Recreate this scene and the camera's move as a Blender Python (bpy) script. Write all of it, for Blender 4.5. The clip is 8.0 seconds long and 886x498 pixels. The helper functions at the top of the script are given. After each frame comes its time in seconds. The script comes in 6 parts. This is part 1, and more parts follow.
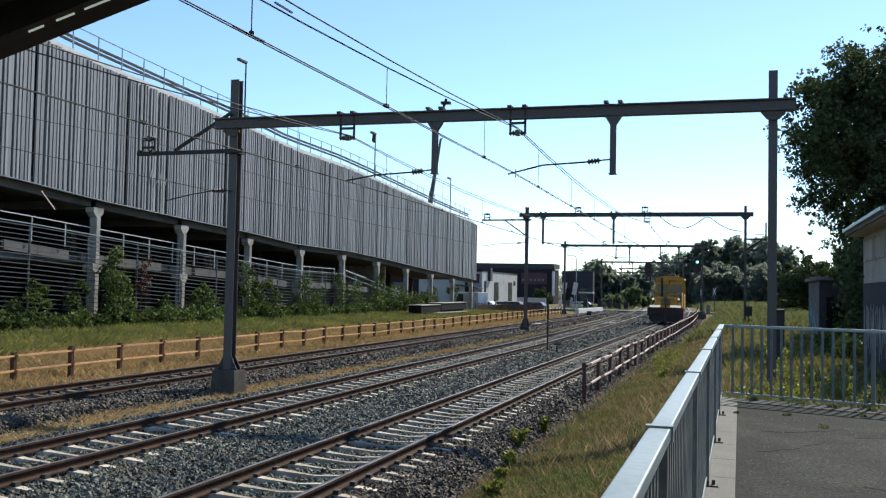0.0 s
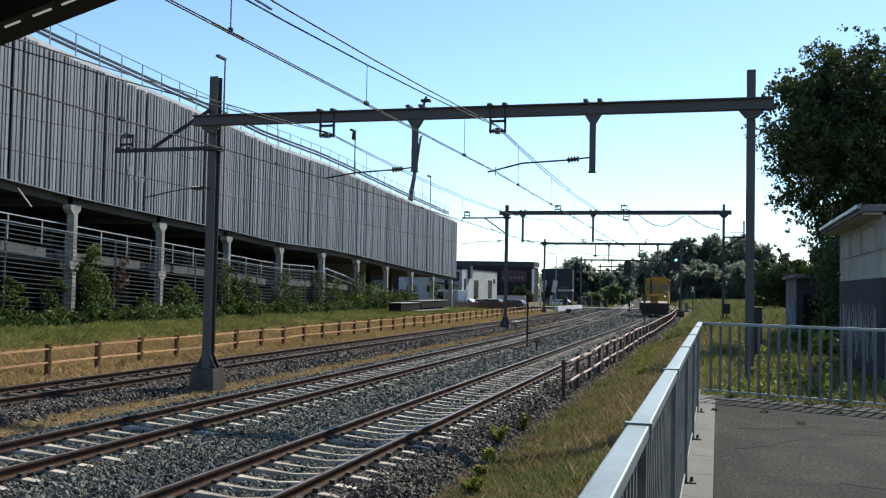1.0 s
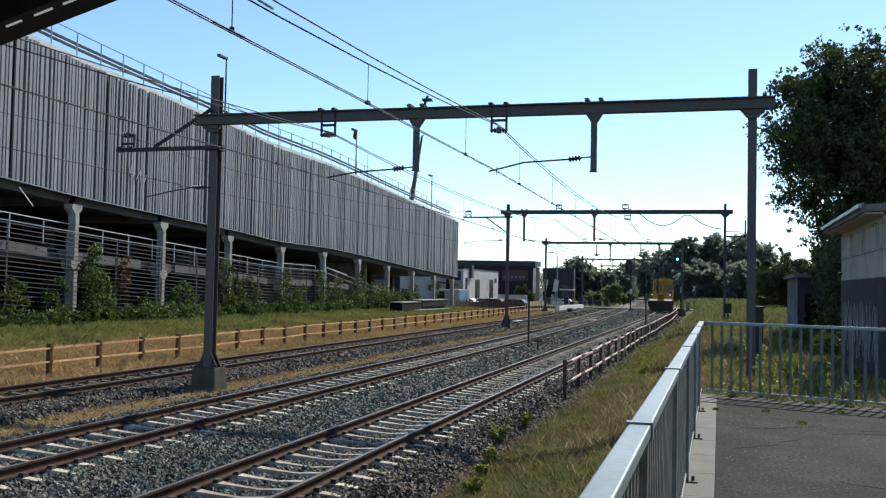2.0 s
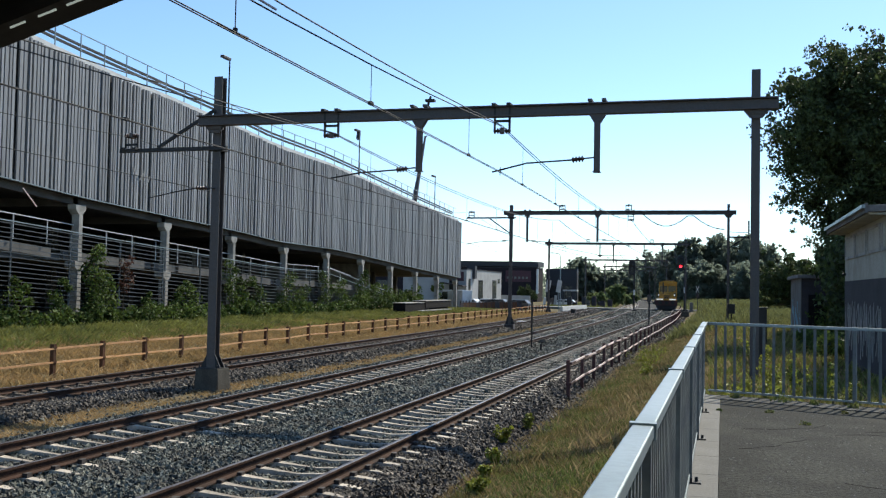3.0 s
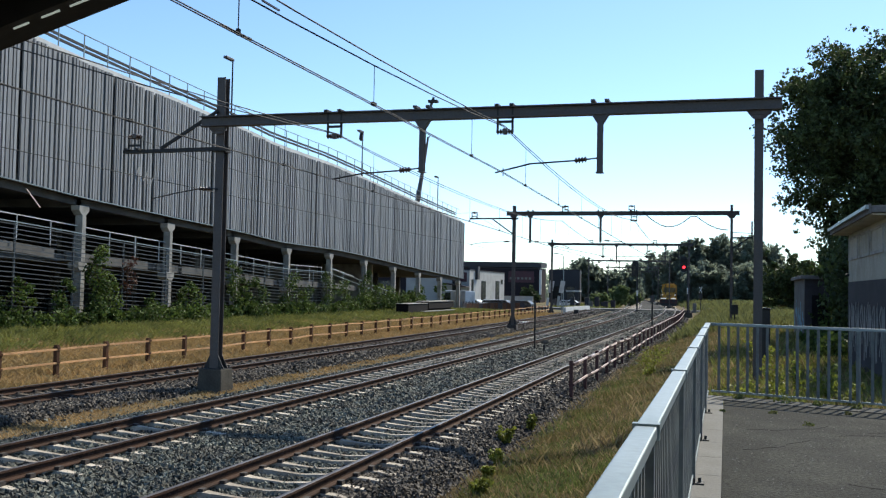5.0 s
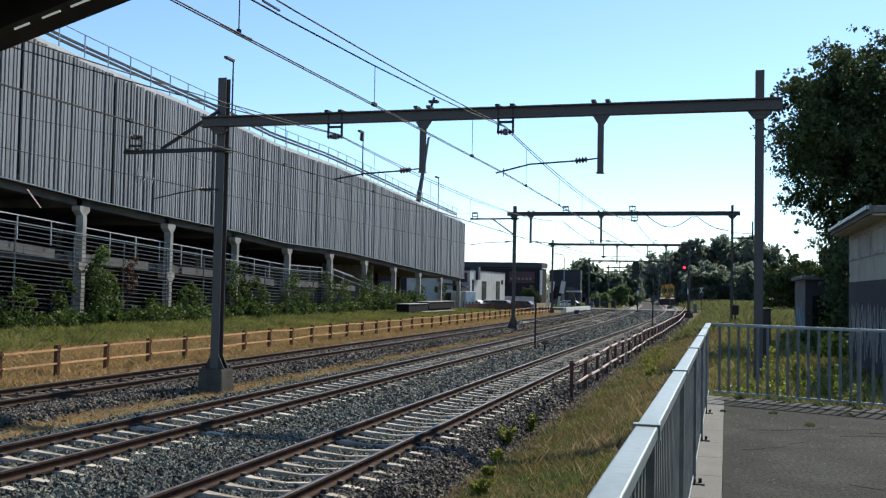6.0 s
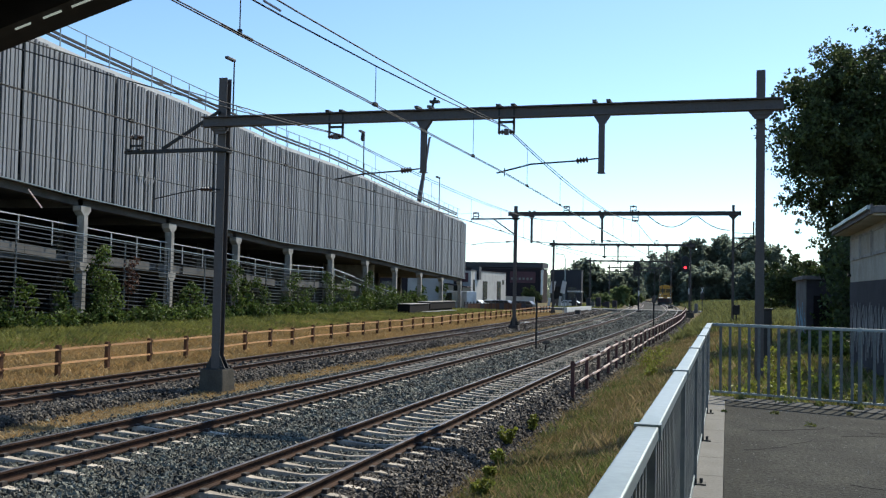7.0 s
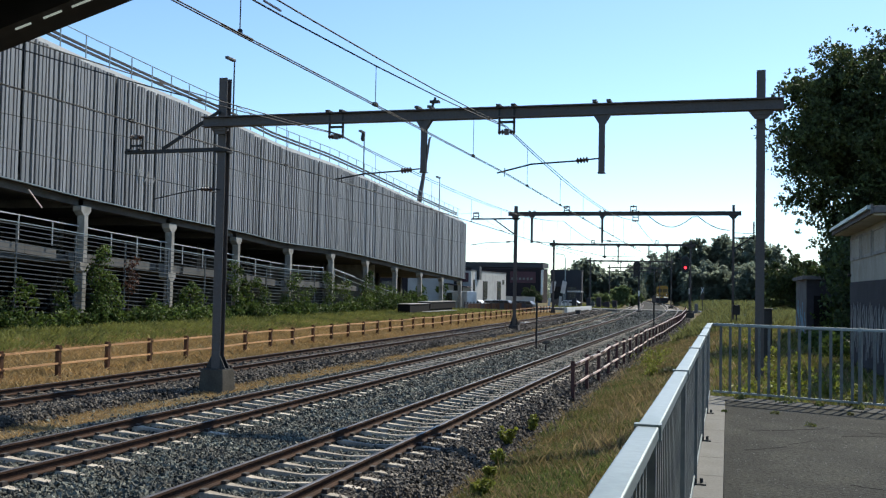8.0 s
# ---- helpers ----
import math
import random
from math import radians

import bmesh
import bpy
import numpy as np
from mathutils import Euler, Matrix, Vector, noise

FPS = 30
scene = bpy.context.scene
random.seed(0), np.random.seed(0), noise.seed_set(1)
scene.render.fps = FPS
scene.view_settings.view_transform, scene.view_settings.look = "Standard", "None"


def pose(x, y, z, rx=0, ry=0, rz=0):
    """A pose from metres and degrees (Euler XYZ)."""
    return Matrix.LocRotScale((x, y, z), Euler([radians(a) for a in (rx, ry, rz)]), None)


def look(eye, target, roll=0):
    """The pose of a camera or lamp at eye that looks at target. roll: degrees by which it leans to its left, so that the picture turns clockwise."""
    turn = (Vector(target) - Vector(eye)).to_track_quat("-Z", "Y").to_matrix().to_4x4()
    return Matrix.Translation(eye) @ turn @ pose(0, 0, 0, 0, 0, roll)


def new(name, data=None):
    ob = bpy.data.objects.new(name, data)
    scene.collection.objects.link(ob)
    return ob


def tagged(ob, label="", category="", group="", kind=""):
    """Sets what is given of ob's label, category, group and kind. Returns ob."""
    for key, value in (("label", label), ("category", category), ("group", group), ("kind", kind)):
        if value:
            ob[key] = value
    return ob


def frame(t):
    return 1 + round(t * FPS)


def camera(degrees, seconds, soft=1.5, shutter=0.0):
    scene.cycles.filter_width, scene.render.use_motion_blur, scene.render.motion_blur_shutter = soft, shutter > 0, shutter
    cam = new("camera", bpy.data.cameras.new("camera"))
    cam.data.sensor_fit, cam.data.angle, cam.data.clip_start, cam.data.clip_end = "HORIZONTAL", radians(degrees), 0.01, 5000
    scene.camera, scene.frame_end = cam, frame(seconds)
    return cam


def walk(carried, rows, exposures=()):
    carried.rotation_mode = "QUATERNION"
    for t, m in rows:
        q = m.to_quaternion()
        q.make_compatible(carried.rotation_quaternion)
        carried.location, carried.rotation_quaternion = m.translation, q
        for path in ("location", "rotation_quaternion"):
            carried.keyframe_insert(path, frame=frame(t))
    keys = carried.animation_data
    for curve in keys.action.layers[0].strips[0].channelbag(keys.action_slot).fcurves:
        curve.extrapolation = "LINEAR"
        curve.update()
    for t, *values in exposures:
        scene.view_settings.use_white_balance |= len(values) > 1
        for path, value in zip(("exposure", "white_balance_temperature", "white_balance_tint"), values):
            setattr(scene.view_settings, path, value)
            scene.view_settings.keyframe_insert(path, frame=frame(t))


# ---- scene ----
# The camera stands on a platform's end and pans a little.
EYE = (0.0, 0.0, 2.61)


def aim(yaw, pitch):
    a, b = radians(yaw), radians(pitch)
    target = (EYE[0] - math.sin(a) * math.cos(b), EYE[1] + math.cos(a) * math.cos(b), EYE[2] + math.sin(b))
    return look(EYE, target, 1.128)


cam = camera(48.81, 8.0, soft=1.25)
walk(cam, [
    (0.0, aim(16.94, 2.35)), (0.1, aim(16.86, 2.35)), (0.2, aim(16.75, 2.34)), (0.3, aim(16.31, 2.33)),
    (0.4, aim(16.08, 2.31)), (0.5, aim(15.97, 2.30)), (0.6, aim(15.86, 2.29)), (0.7, aim(15.79, 2.27)),
    (0.8, aim(15.76, 2.26)), (1.0, aim(15.76, 2.245)), (1.5, aim(15.76, 2.20)), (2.2, aim(15.88, 2.21)),
    (3.0, aim(16.02, 2.24)), (3.5, aim(16.07, 2.24)), (4.0, aim(16.12, 2.245)), (4.5, aim(16.17, 2.265)),
    (5.2, aim(16.20, 2.28)), (6.0, aim(16.225, 2.294)), (6.5, aim(16.23, 2.294)), (7.0, aim(16.28, 2.294)),
    (7.5, aim(16.285, 2.294)), (8.0, aim(16.29, 2.294))],
    exposures=[(0.0, 0.5, 6220, 5), (0.5, 0.47, 6220, 5), (1.2, 0.41, 6220, 5), (8.0, 0.41, 6220, 5)])

# ---- light: a clear summer sky, the sun ahead and to the right ----
SUN_AZ, SUN_EL = 20.0, 43.0
world = bpy.data.worlds.new("sky")
scene.world = world
world.use_nodes = True
wn = world.node_tree.nodes
sky = wn.new("ShaderNodeTexSky")
sky.sky_type = "NISHITA"
sky.sun_disc = False
sky.sun_elevation, sky.sun_rotation = radians(SUN_EL), radians(SUN_AZ)
sky.air_density, sky.dust_density, sky.ozone_density = 0.88, 0.15, 3.6
world.node_tree.links.new(sky.outputs[0], wn["Background"].inputs[0])
wn["Background"].inputs[1].default_value = 0.142
sun_data = bpy.data.lights.new("sun", "SUN")
sun_data.energy, sun_data.angle, sun_data.color = 5.0, radians(0.5), (1.0, 0.89, 0.74)
sun = new("sun", sun_data)
sun_way = Vector((math.sin(radians(SUN_AZ)) * math.cos(radians(SUN_EL)),
                  math.cos(radians(SUN_AZ)) * math.cos(radians(SUN_EL)), math.sin(radians(SUN_EL))))
sun.matrix_world = look(tuple(sun_way * 100), (0, 0, 0))


# ---- materials ----
def mat(name, color, rough=0.7, metal=0.0, scale=4.0, fine=40.0, vary=0.25, bump=0.2, other=None, mix_at=0.55,
        island=0.0, each=0.0, glow=None, spec=0.5, stretch=(1, 1, 1), thin=0.0):
    """A rough surface: colour varied at two scales, a second colour in patches, fine relief."""
    m = bpy.data.materials.new(name)
    m.use_nodes = True
    t = m.node_tree
    n, link = t.nodes, t.links.new
    b = n["Principled BSDF"]
    b.inputs["Roughness"].default_value = rough
    b.inputs["Metallic"].default_value = metal
    b.inputs["Specular IOR Level"].default_value = spec if rough < 0.84 else 0.15
    co = n.new("ShaderNodeTexCoord")
    mp = n.new("ShaderNodeMapping")
    mp.inputs["Scale"].default_value = stretch
    link(co.outputs["Object"], mp.inputs["Vector"])
    big = n.new("ShaderNodeTexNoise")
    big.inputs["Scale"].default_value, big.inputs["Detail"].default_value = scale, 5
    link(mp.outputs[0], big.inputs["Vector"])
    small = n.new("ShaderNodeTexNoise")
    small.inputs["Scale"].default_value, small.inputs["Detail"].default_value = fine, 4
    link(mp.outputs[0], small.inputs["Vector"])
    base = n.new("ShaderNodeMix")
    base.data_type = "RGBA"
    base.inputs["A"].default_value = (*color, 1)
    base.inputs["B"].default_value = (*(other or tuple(c * 0.7 for c in color)), 1)
    ramp = n.new("ShaderNodeMapRange")
    ramp.inputs["From Min"].default_value, ramp.inputs["From Max"].default_value = mix_at - 0.12, mix_at + 0.12
    link(big.outputs["Fac"], ramp.inputs["Value"])
    link(ramp.outputs[0], base.inputs["Factor"])
    hsv = n.new("ShaderNodeHueSaturation")
    link(base.outputs["Result"], hsv.inputs["Color"])
    val = n.new("ShaderNodeMapRange")
    val.inputs["From Min"].default_value, val.inputs["From Max"].default_value = 0.25, 0.75
    val.inputs["To Min"].default_value, val.inputs["To Max"].default_value = 1 - vary, 1 + vary
    link(small.outputs["Fac"], val.inputs["Value"])
    last = val.outputs[0]
    for amount, kind in ((island, "g"), (each, "o")):
        if amount:
            src = n.new("ShaderNodeNewGeometry") if kind == "g" else n.new("ShaderNodeObjectInfo")
            r = n.new("ShaderNodeMapRange")
            r.inputs["To Min"].default_value, r.inputs["To Max"].default_value = 1 - amount, 1 + amount
            link(src.outputs["Random Per Island" if kind == "g" else "Random"], r.inputs["Value"])
            mul = n.new("ShaderNodeMath")
            mul.operation = "MULTIPLY"
            link(last, mul.inputs[0])
            link(r.outputs[0], mul.inputs[1])
            last = mul.outputs[0]
    link(last, hsv.inputs["Value"])
    link(hsv.outputs[0], b.inputs["Base Color"])
    if bump:
        bp = n.new("ShaderNodeBump")
        bp.inputs["Strength"].default_value, bp.inputs["Distance"].default_value = bump, 0.02
        link(small.outputs["Fac"], bp.inputs["Height"])
        link(bp.outputs[0], b.inputs["Normal"])
    if glow:
        b.inputs["Emission Color"].default_value = (*glow[0], 1)
        b.inputs["Emission Strength"].default_value = glow[1]
    if thin:
        tr = n.new("ShaderNodeBsdfTranslucent")
        link(hsv.outputs[0], tr.inputs["Color"])
        mx = n.new("ShaderNodeMixShader")
        mx.inputs[0].default_value = thin
        link(b.outputs[0], mx.inputs[1])
        link(tr.outputs[0], mx.inputs[2])
        link(mx.outputs[0], n["Material Output"].inputs[0])
    return m


M = dict(
    ground=mat("dry_grass_soil", (0.165, 0.115, 0.055), 0.95, scale=0.35, fine=9, vary=0.45, bump=0.6, other=(0.06, 0.06, 0.022), mix_at=0.5),
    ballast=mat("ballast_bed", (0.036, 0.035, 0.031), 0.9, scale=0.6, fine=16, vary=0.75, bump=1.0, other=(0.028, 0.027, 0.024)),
    stone=mat("ballast_stone", (0.106, 0.111, 0.090), 0.76, spec=0.3, scale=1.2, fine=30, vary=0.25, bump=0.25, other=(0.078, 0.072, 0.056), island=0.85),
    ruststone=mat("rust_stained_stone", (0.108, 0.092, 0.072), 0.8, spec=0.3, scale=1.2, fine=30, vary=0.25, bump=0.25, other=(0.062, 0.05, 0.039), island=0.8),
    offwhite=mat("offwhite_render", (0.40, 0.40, 0.39), 0.85, scale=0.8, fine=12, vary=0.1, bump=0.1, other=(0.33, 0.33, 0.32)),
    tile=mat("grey_paving_tile", (0.065, 0.064, 0.059), 0.9, scale=1.5, fine=40, vary=0.25, bump=0.4, other=(0.08, 0.078, 0.07), each=0.12),
    # concrete toned down: the shade over it is in the colour
    parapet=mat("shade_toned_concrete", (0.15, 0.145, 0.135), 0.9, scale=1.2, fine=20, vary=0.15, bump=0.2, other=(0.11, 0.105, 0.098)),
    sand=mat("sandy_strip", (0.13, 0.097, 0.052), 0.95, scale=0.8, fine=14, vary=0.4, bump=0.6, other=(0.09, 0.072, 0.038)),
    sleeper=mat("sleeper_concrete", (0.46, 0.405, 0.33), 0.85, scale=2.6, fine=26, vary=0.25, bump=0.35, other=(0.25, 0.21, 0.165), mix_at=0.55, each=0.2),
    timber=mat("weathered_timber_sleeper", (0.20, 0.165, 0.125), 0.88, scale=2.2, fine=26, vary=0.3, bump=0.35, other=(0.10, 0.075, 0.055), mix_at=0.5, each=0.3),
    rail=mat("rusty_rail", (0.055, 0.030, 0.020), 0.86, scale=3, fine=40, vary=0.35, bump=0.3, other=(0.035, 0.021, 0.015)),
    head=mat("rail_head", (0.135, 0.118, 0.105), 0.45, 0.6, scale=2, fine=40, vary=0.15, bump=0.05, other=(0.07, 0.05, 0.04)),
    clip=mat("rail_clip", (0.05, 0.04, 0.035), 0.7, scale=8, fine=60),
    asphalt=mat("platform_asphalt", (0.0175, 0.0182, 0.0152), 0.92, scale=1.6, fine=26, vary=0.95, bump=1.0, other=(0.034, 0.0345, 0.028), mix_at=0.54),
    kerb=mat("kerb_concrete", (0.165, 0.161, 0.148), 0.85, scale=2, fine=35, vary=0.15, bump=0.25, other=(0.145, 0.14, 0.125), each=0.06),
    galv=mat("galvanised_steel", (0.245, 0.28, 0.285), 0.42, 0.4, scale=1.8, fine=30, vary=0.12, bump=0.05, other=(0.20, 0.235, 0.235)),
    palesteel=mat("pale_painted_steel", (0.55, 0.56, 0.56), 0.5, 0.1, scale=2, fine=30, vary=0.1, bump=0.03, other=(0.45, 0.46, 0.47)),
    # darker copy of the galvanised steel for bars turned from the sun
    shadegalv=mat("shaded_galvanised_bar", (0.15, 0.158, 0.148), 0.65, 0.2, scale=5, fine=30, vary=0.15, bump=0.05, other=(0.10, 0.105, 0.11)),
    mast=mat("weathered_mast_steel", (0.078, 0.071, 0.071), 0.6, 0.35, scale=2.5, fine=25, vary=0.2, bump=0.12, other=(0.08, 0.068, 0.063)),
    dark=mat("dark_iron", (0.02, 0.02, 0.021), 0.65, 0.1, scale=4, fine=40, vary=0.25, bump=0.1),
    wire=mat("copper_wire", (0.013, 0.013, 0.016), 0.8, 0.0, scale=2, fine=10, vary=0.2, bump=0),
    insulator=mat("brown_insulator", (0.05, 0.025, 0.018), 0.3, scale=6, fine=40, bump=0.05),
    concrete=mat("weathered_concrete", (0.38, 0.365, 0.335), 0.9, scale=1.6, fine=24, vary=0.18, bump=0.3, other=(0.24, 0.23, 0.205)),
    block=mat("mast_foundation_concrete", (0.06, 0.055, 0.046), 0.92, scale=2.2, fine=24, vary=0.25, bump=0.4, other=(0.085, 0.078, 0.064)),
    white=mat("white_painted_concrete", (0.62, 0.62, 0.60), 0.8, scale=1.2, fine=20, vary=0.08, bump=0.1, other=(0.52, 0.52, 0.50)),
    clad=mat("grey_metal_slat", (0.21, 0.215, 0.224), 0.6, 0.1, scale=0.5, fine=8, vary=0.1, bump=0.04, other=(0.145, 0.149, 0.157), each=0.12, island=0.36, stretch=(1, 1, 0.25)),
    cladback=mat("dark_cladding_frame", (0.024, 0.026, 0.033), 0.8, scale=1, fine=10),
    # slab and inner wall colours hold the shade inside the garage
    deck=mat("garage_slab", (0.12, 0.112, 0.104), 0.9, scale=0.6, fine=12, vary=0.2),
    inner=mat("shade_dark_garage_wall", (0.07, 0.067, 0.064), 0.95, scale=0.5, fine=10, vary=0.2),
    slat=mat("grey_slat", (0.085, 0.095, 0.102), 0.55, 0.4, scale=2, fine=20, vary=0.15, bump=0.05),
    orange=mat("rusty_orange_rail", (0.60, 0.33, 0.15), 0.75, scale=2.5, fine=25, vary=0.25, bump=0.15, other=(0.46, 0.25, 0.11), each=0.15),
    rustpost=mat("rusty_post", (0.085, 0.04, 0.022), 0.86, scale=4, fine=30, vary=0.3, other=(0.09, 0.05, 0.03), each=0.2),
    redpost=mat("dark_red_post", (0.05, 0.019, 0.02), 0.75, scale=4, fine=30, vary=0.3, other=(0.06, 0.025, 0.022), each=0.2),
    pink=mat("faded_red_white_rail", (0.66, 0.53, 0.49), 0.6, scale=2.2, fine=25, vary=0.15, other=(0.45, 0.18, 0.16), mix_at=0.74, each=0.1),
    leaf=mat("leaf", (0.072, 0.098, 0.034), 0.6, spec=0.3, scale=0.5, fine=3, vary=0.2, bump=0, other=(0.04, 0.058, 0.022), island=0.55, thin=0.3),
    ivy=mat("ivy_leaf", (0.078, 0.115, 0.026), 0.7, spec=0.25, scale=0.4, fine=3, vary=0.2, bump=0, other=(0.026, 0.046, 0.014), island=0.6, thin=0.3),
    redleaf=mat("reddish_leaf", (0.09, 0.042, 0.028), 0.7, scale=0.6, fine=4, bump=0, island=0.5, thin=0.3),
    # distance haze is put into this pale, greyed leaf colour
    hazeleaf=mat("haze_pale_foliage", (0.225, 0.262, 0.205), 0.83, spec=0.05, scale=0.06, fine=0.6, vary=0.25, bump=0, other=(0.175, 0.212, 0.165), island=0.1, thin=0.75),
    # bush leaf colour, lifted to suggest haze over the field
    midleaf=mat("field_bush_leaf", (0.19, 0.235, 0.105), 0.8, spec=0.1, scale=0.3, fine=2, vary=0.2, bump=0, other=(0.14, 0.185, 0.08), island=0.25, thin=0.6),
    bark=mat("bark", (0.09, 0.07, 0.05), 0.95, scale=3, fine=20, vary=0.35, bump=0.7, stretch=(1, 1, 0.3)),
    drygrass=mat("dry_grass_blade", (0.33, 0.25, 0.13), 0.8, scale=0.5, fine=3, vary=0.2, bump=0, other=(0.21, 0.155, 0.068), island=0.4, thin=0.3),
    meadow=mat("meadow_grass_blade", (0.165, 0.175, 0.062), 0.75, scale=0.25, fine=3, vary=0.2, bump=0, other=(0.13, 0.13, 0.045), island=0.35, thin=0.4),
    sungrass=mat("yellow_green_grass_blade", (0.21, 0.215, 0.055), 0.78, scale=0.3, fine=3, vary=0.2, bump=0, other=(0.115, 0.13, 0.036), island=0.35, thin=0.35),
    straw=mat("straw_grass_blade", (0.41, 0.275, 0.12), 0.8, scale=0.3, fine=3, vary=0.15, bump=0, other=(0.28, 0.20, 0.085), island=0.3, thin=0.3),
    greengrass=mat("green_grass_blade", (0.125, 0.155, 0.045), 0.75, scale=0.5, fine=3, vary=0.2, bump=0, other=(0.14, 0.12, 0.042), island=0.45, thin=0.35),
    weed=mat("bright_weed_leaf", (0.24, 0.26, 0.04), 0.65, scale=0.8, fine=5, vary=0.2, bump=0, island=0.45, thin=0.4),
    yellow=mat("yellow_machine_paint", (0.46, 0.235, 0.012), 0.45, scale=1.5, fine=15, vary=0.1, bump=0.03, other=(0.33, 0.155, 0.012)),
    glass=mat("dark_window_glass", (0.015, 0.018, 0.02), 0.25, scale=1, fine=4, vary=0.1, bump=0),
    cabglass=mat("tinted_cab_glass", (0.10, 0.065, 0.02), 0.2, scale=1, fine=4, vary=0.15, bump=0),
    # weak glow added to keep the machine's pale bars bright in shade
    lampglass=mat("lamp_lens", (0.75, 0.75, 0.7), 0.2, scale=4, fine=20, vary=0.05, bump=0, glow=((1.0, 0.92, 0.8), 0.35)),
    redlamp=mat("red_signal_lamp", (0.6, 0.02, 0.02), 0.3, bump=0, glow=((1.0, 0.02, 0.035), 4.0)),
    greenlamp=mat("green_signal_lamp", (0.05, 0.5, 0.4), 0.3, bump=0, glow=((0.35, 1.0, 0.8), 1.6)),
    brick=mat("dark_brown_brick", (0.021, 0.018, 0.023), 0.9, scale=0.3, fine=6, vary=0.2, other=(0.028, 0.021, 0.024)),
    greyhall=mat("dark_grey_hall_sheet", (0.026, 0.028, 0.036), 0.7, scale=0.2, fine=4, vary=0.12, other=(0.02, 0.022, 0.028)),
    redsign=mat("dark_red_sign", (0.06, 0.016, 0.026), 0.6, scale=1, fine=8),
    shed=mat("cream_render_wall", (0.42, 0.395, 0.33), 0.9, scale=1.3, fine=22, vary=0.16, bump=0.3, other=(0.33, 0.305, 0.245)),
    # dark plinth paint, lowered further for the shade round the shed
    plinth=mat("dark_purple_plinth", (0.055, 0.05, 0.056), 0.85, scale=1.3, fine=22, vary=0.2, bump=0.2),
    roofsheet=mat("roof_felt", (0.16, 0.15, 0.145), 0.85, scale=1.5, fine=15, vary=0.2, bump=0.2),
    graffiti=mat("graffiti_paint", (0.27, 0.27, 0.265), 0.7, scale=3, fine=20, vary=0.15, bump=0.05),
    bluepaint=mat("blue_graffiti_paint", (0.16, 0.33, 0.42), 0.7, scale=3, fine=20, vary=0.2, bump=0.05),
    canopy=mat("dark_canopy_steel", (0.022, 0.018, 0.018), 0.8, scale=1.5, fine=15, vary=0.3, bump=0.1),
    tube=mat("lamp_tube_cover", (0.75, 0.78, 0.72), 0.4, bump=0, scale=2, fine=10, vary=0.05, glow=((0.9, 0.95, 0.85), 0.2)),
    carwhite=mat("white_car_paint", (0.72, 0.73, 0.74), 0.3, scale=1, fine=6, vary=0.05, bump=0),
    cardark=mat("dark_car_paint", (0.03, 0.035, 0.045), 0.3, scale=1, fine=6, vary=0.1, bump=0),
    tarred=mat("matt_black", (0.012, 0.011, 0.012), 0.95, spec=0.05, scale=2, fine=18, vary=0.3, bump=0.3),
    rubber=mat("black_rubber", (0.02, 0.02, 0.02), 0.9, scale=4, fine=30),
)


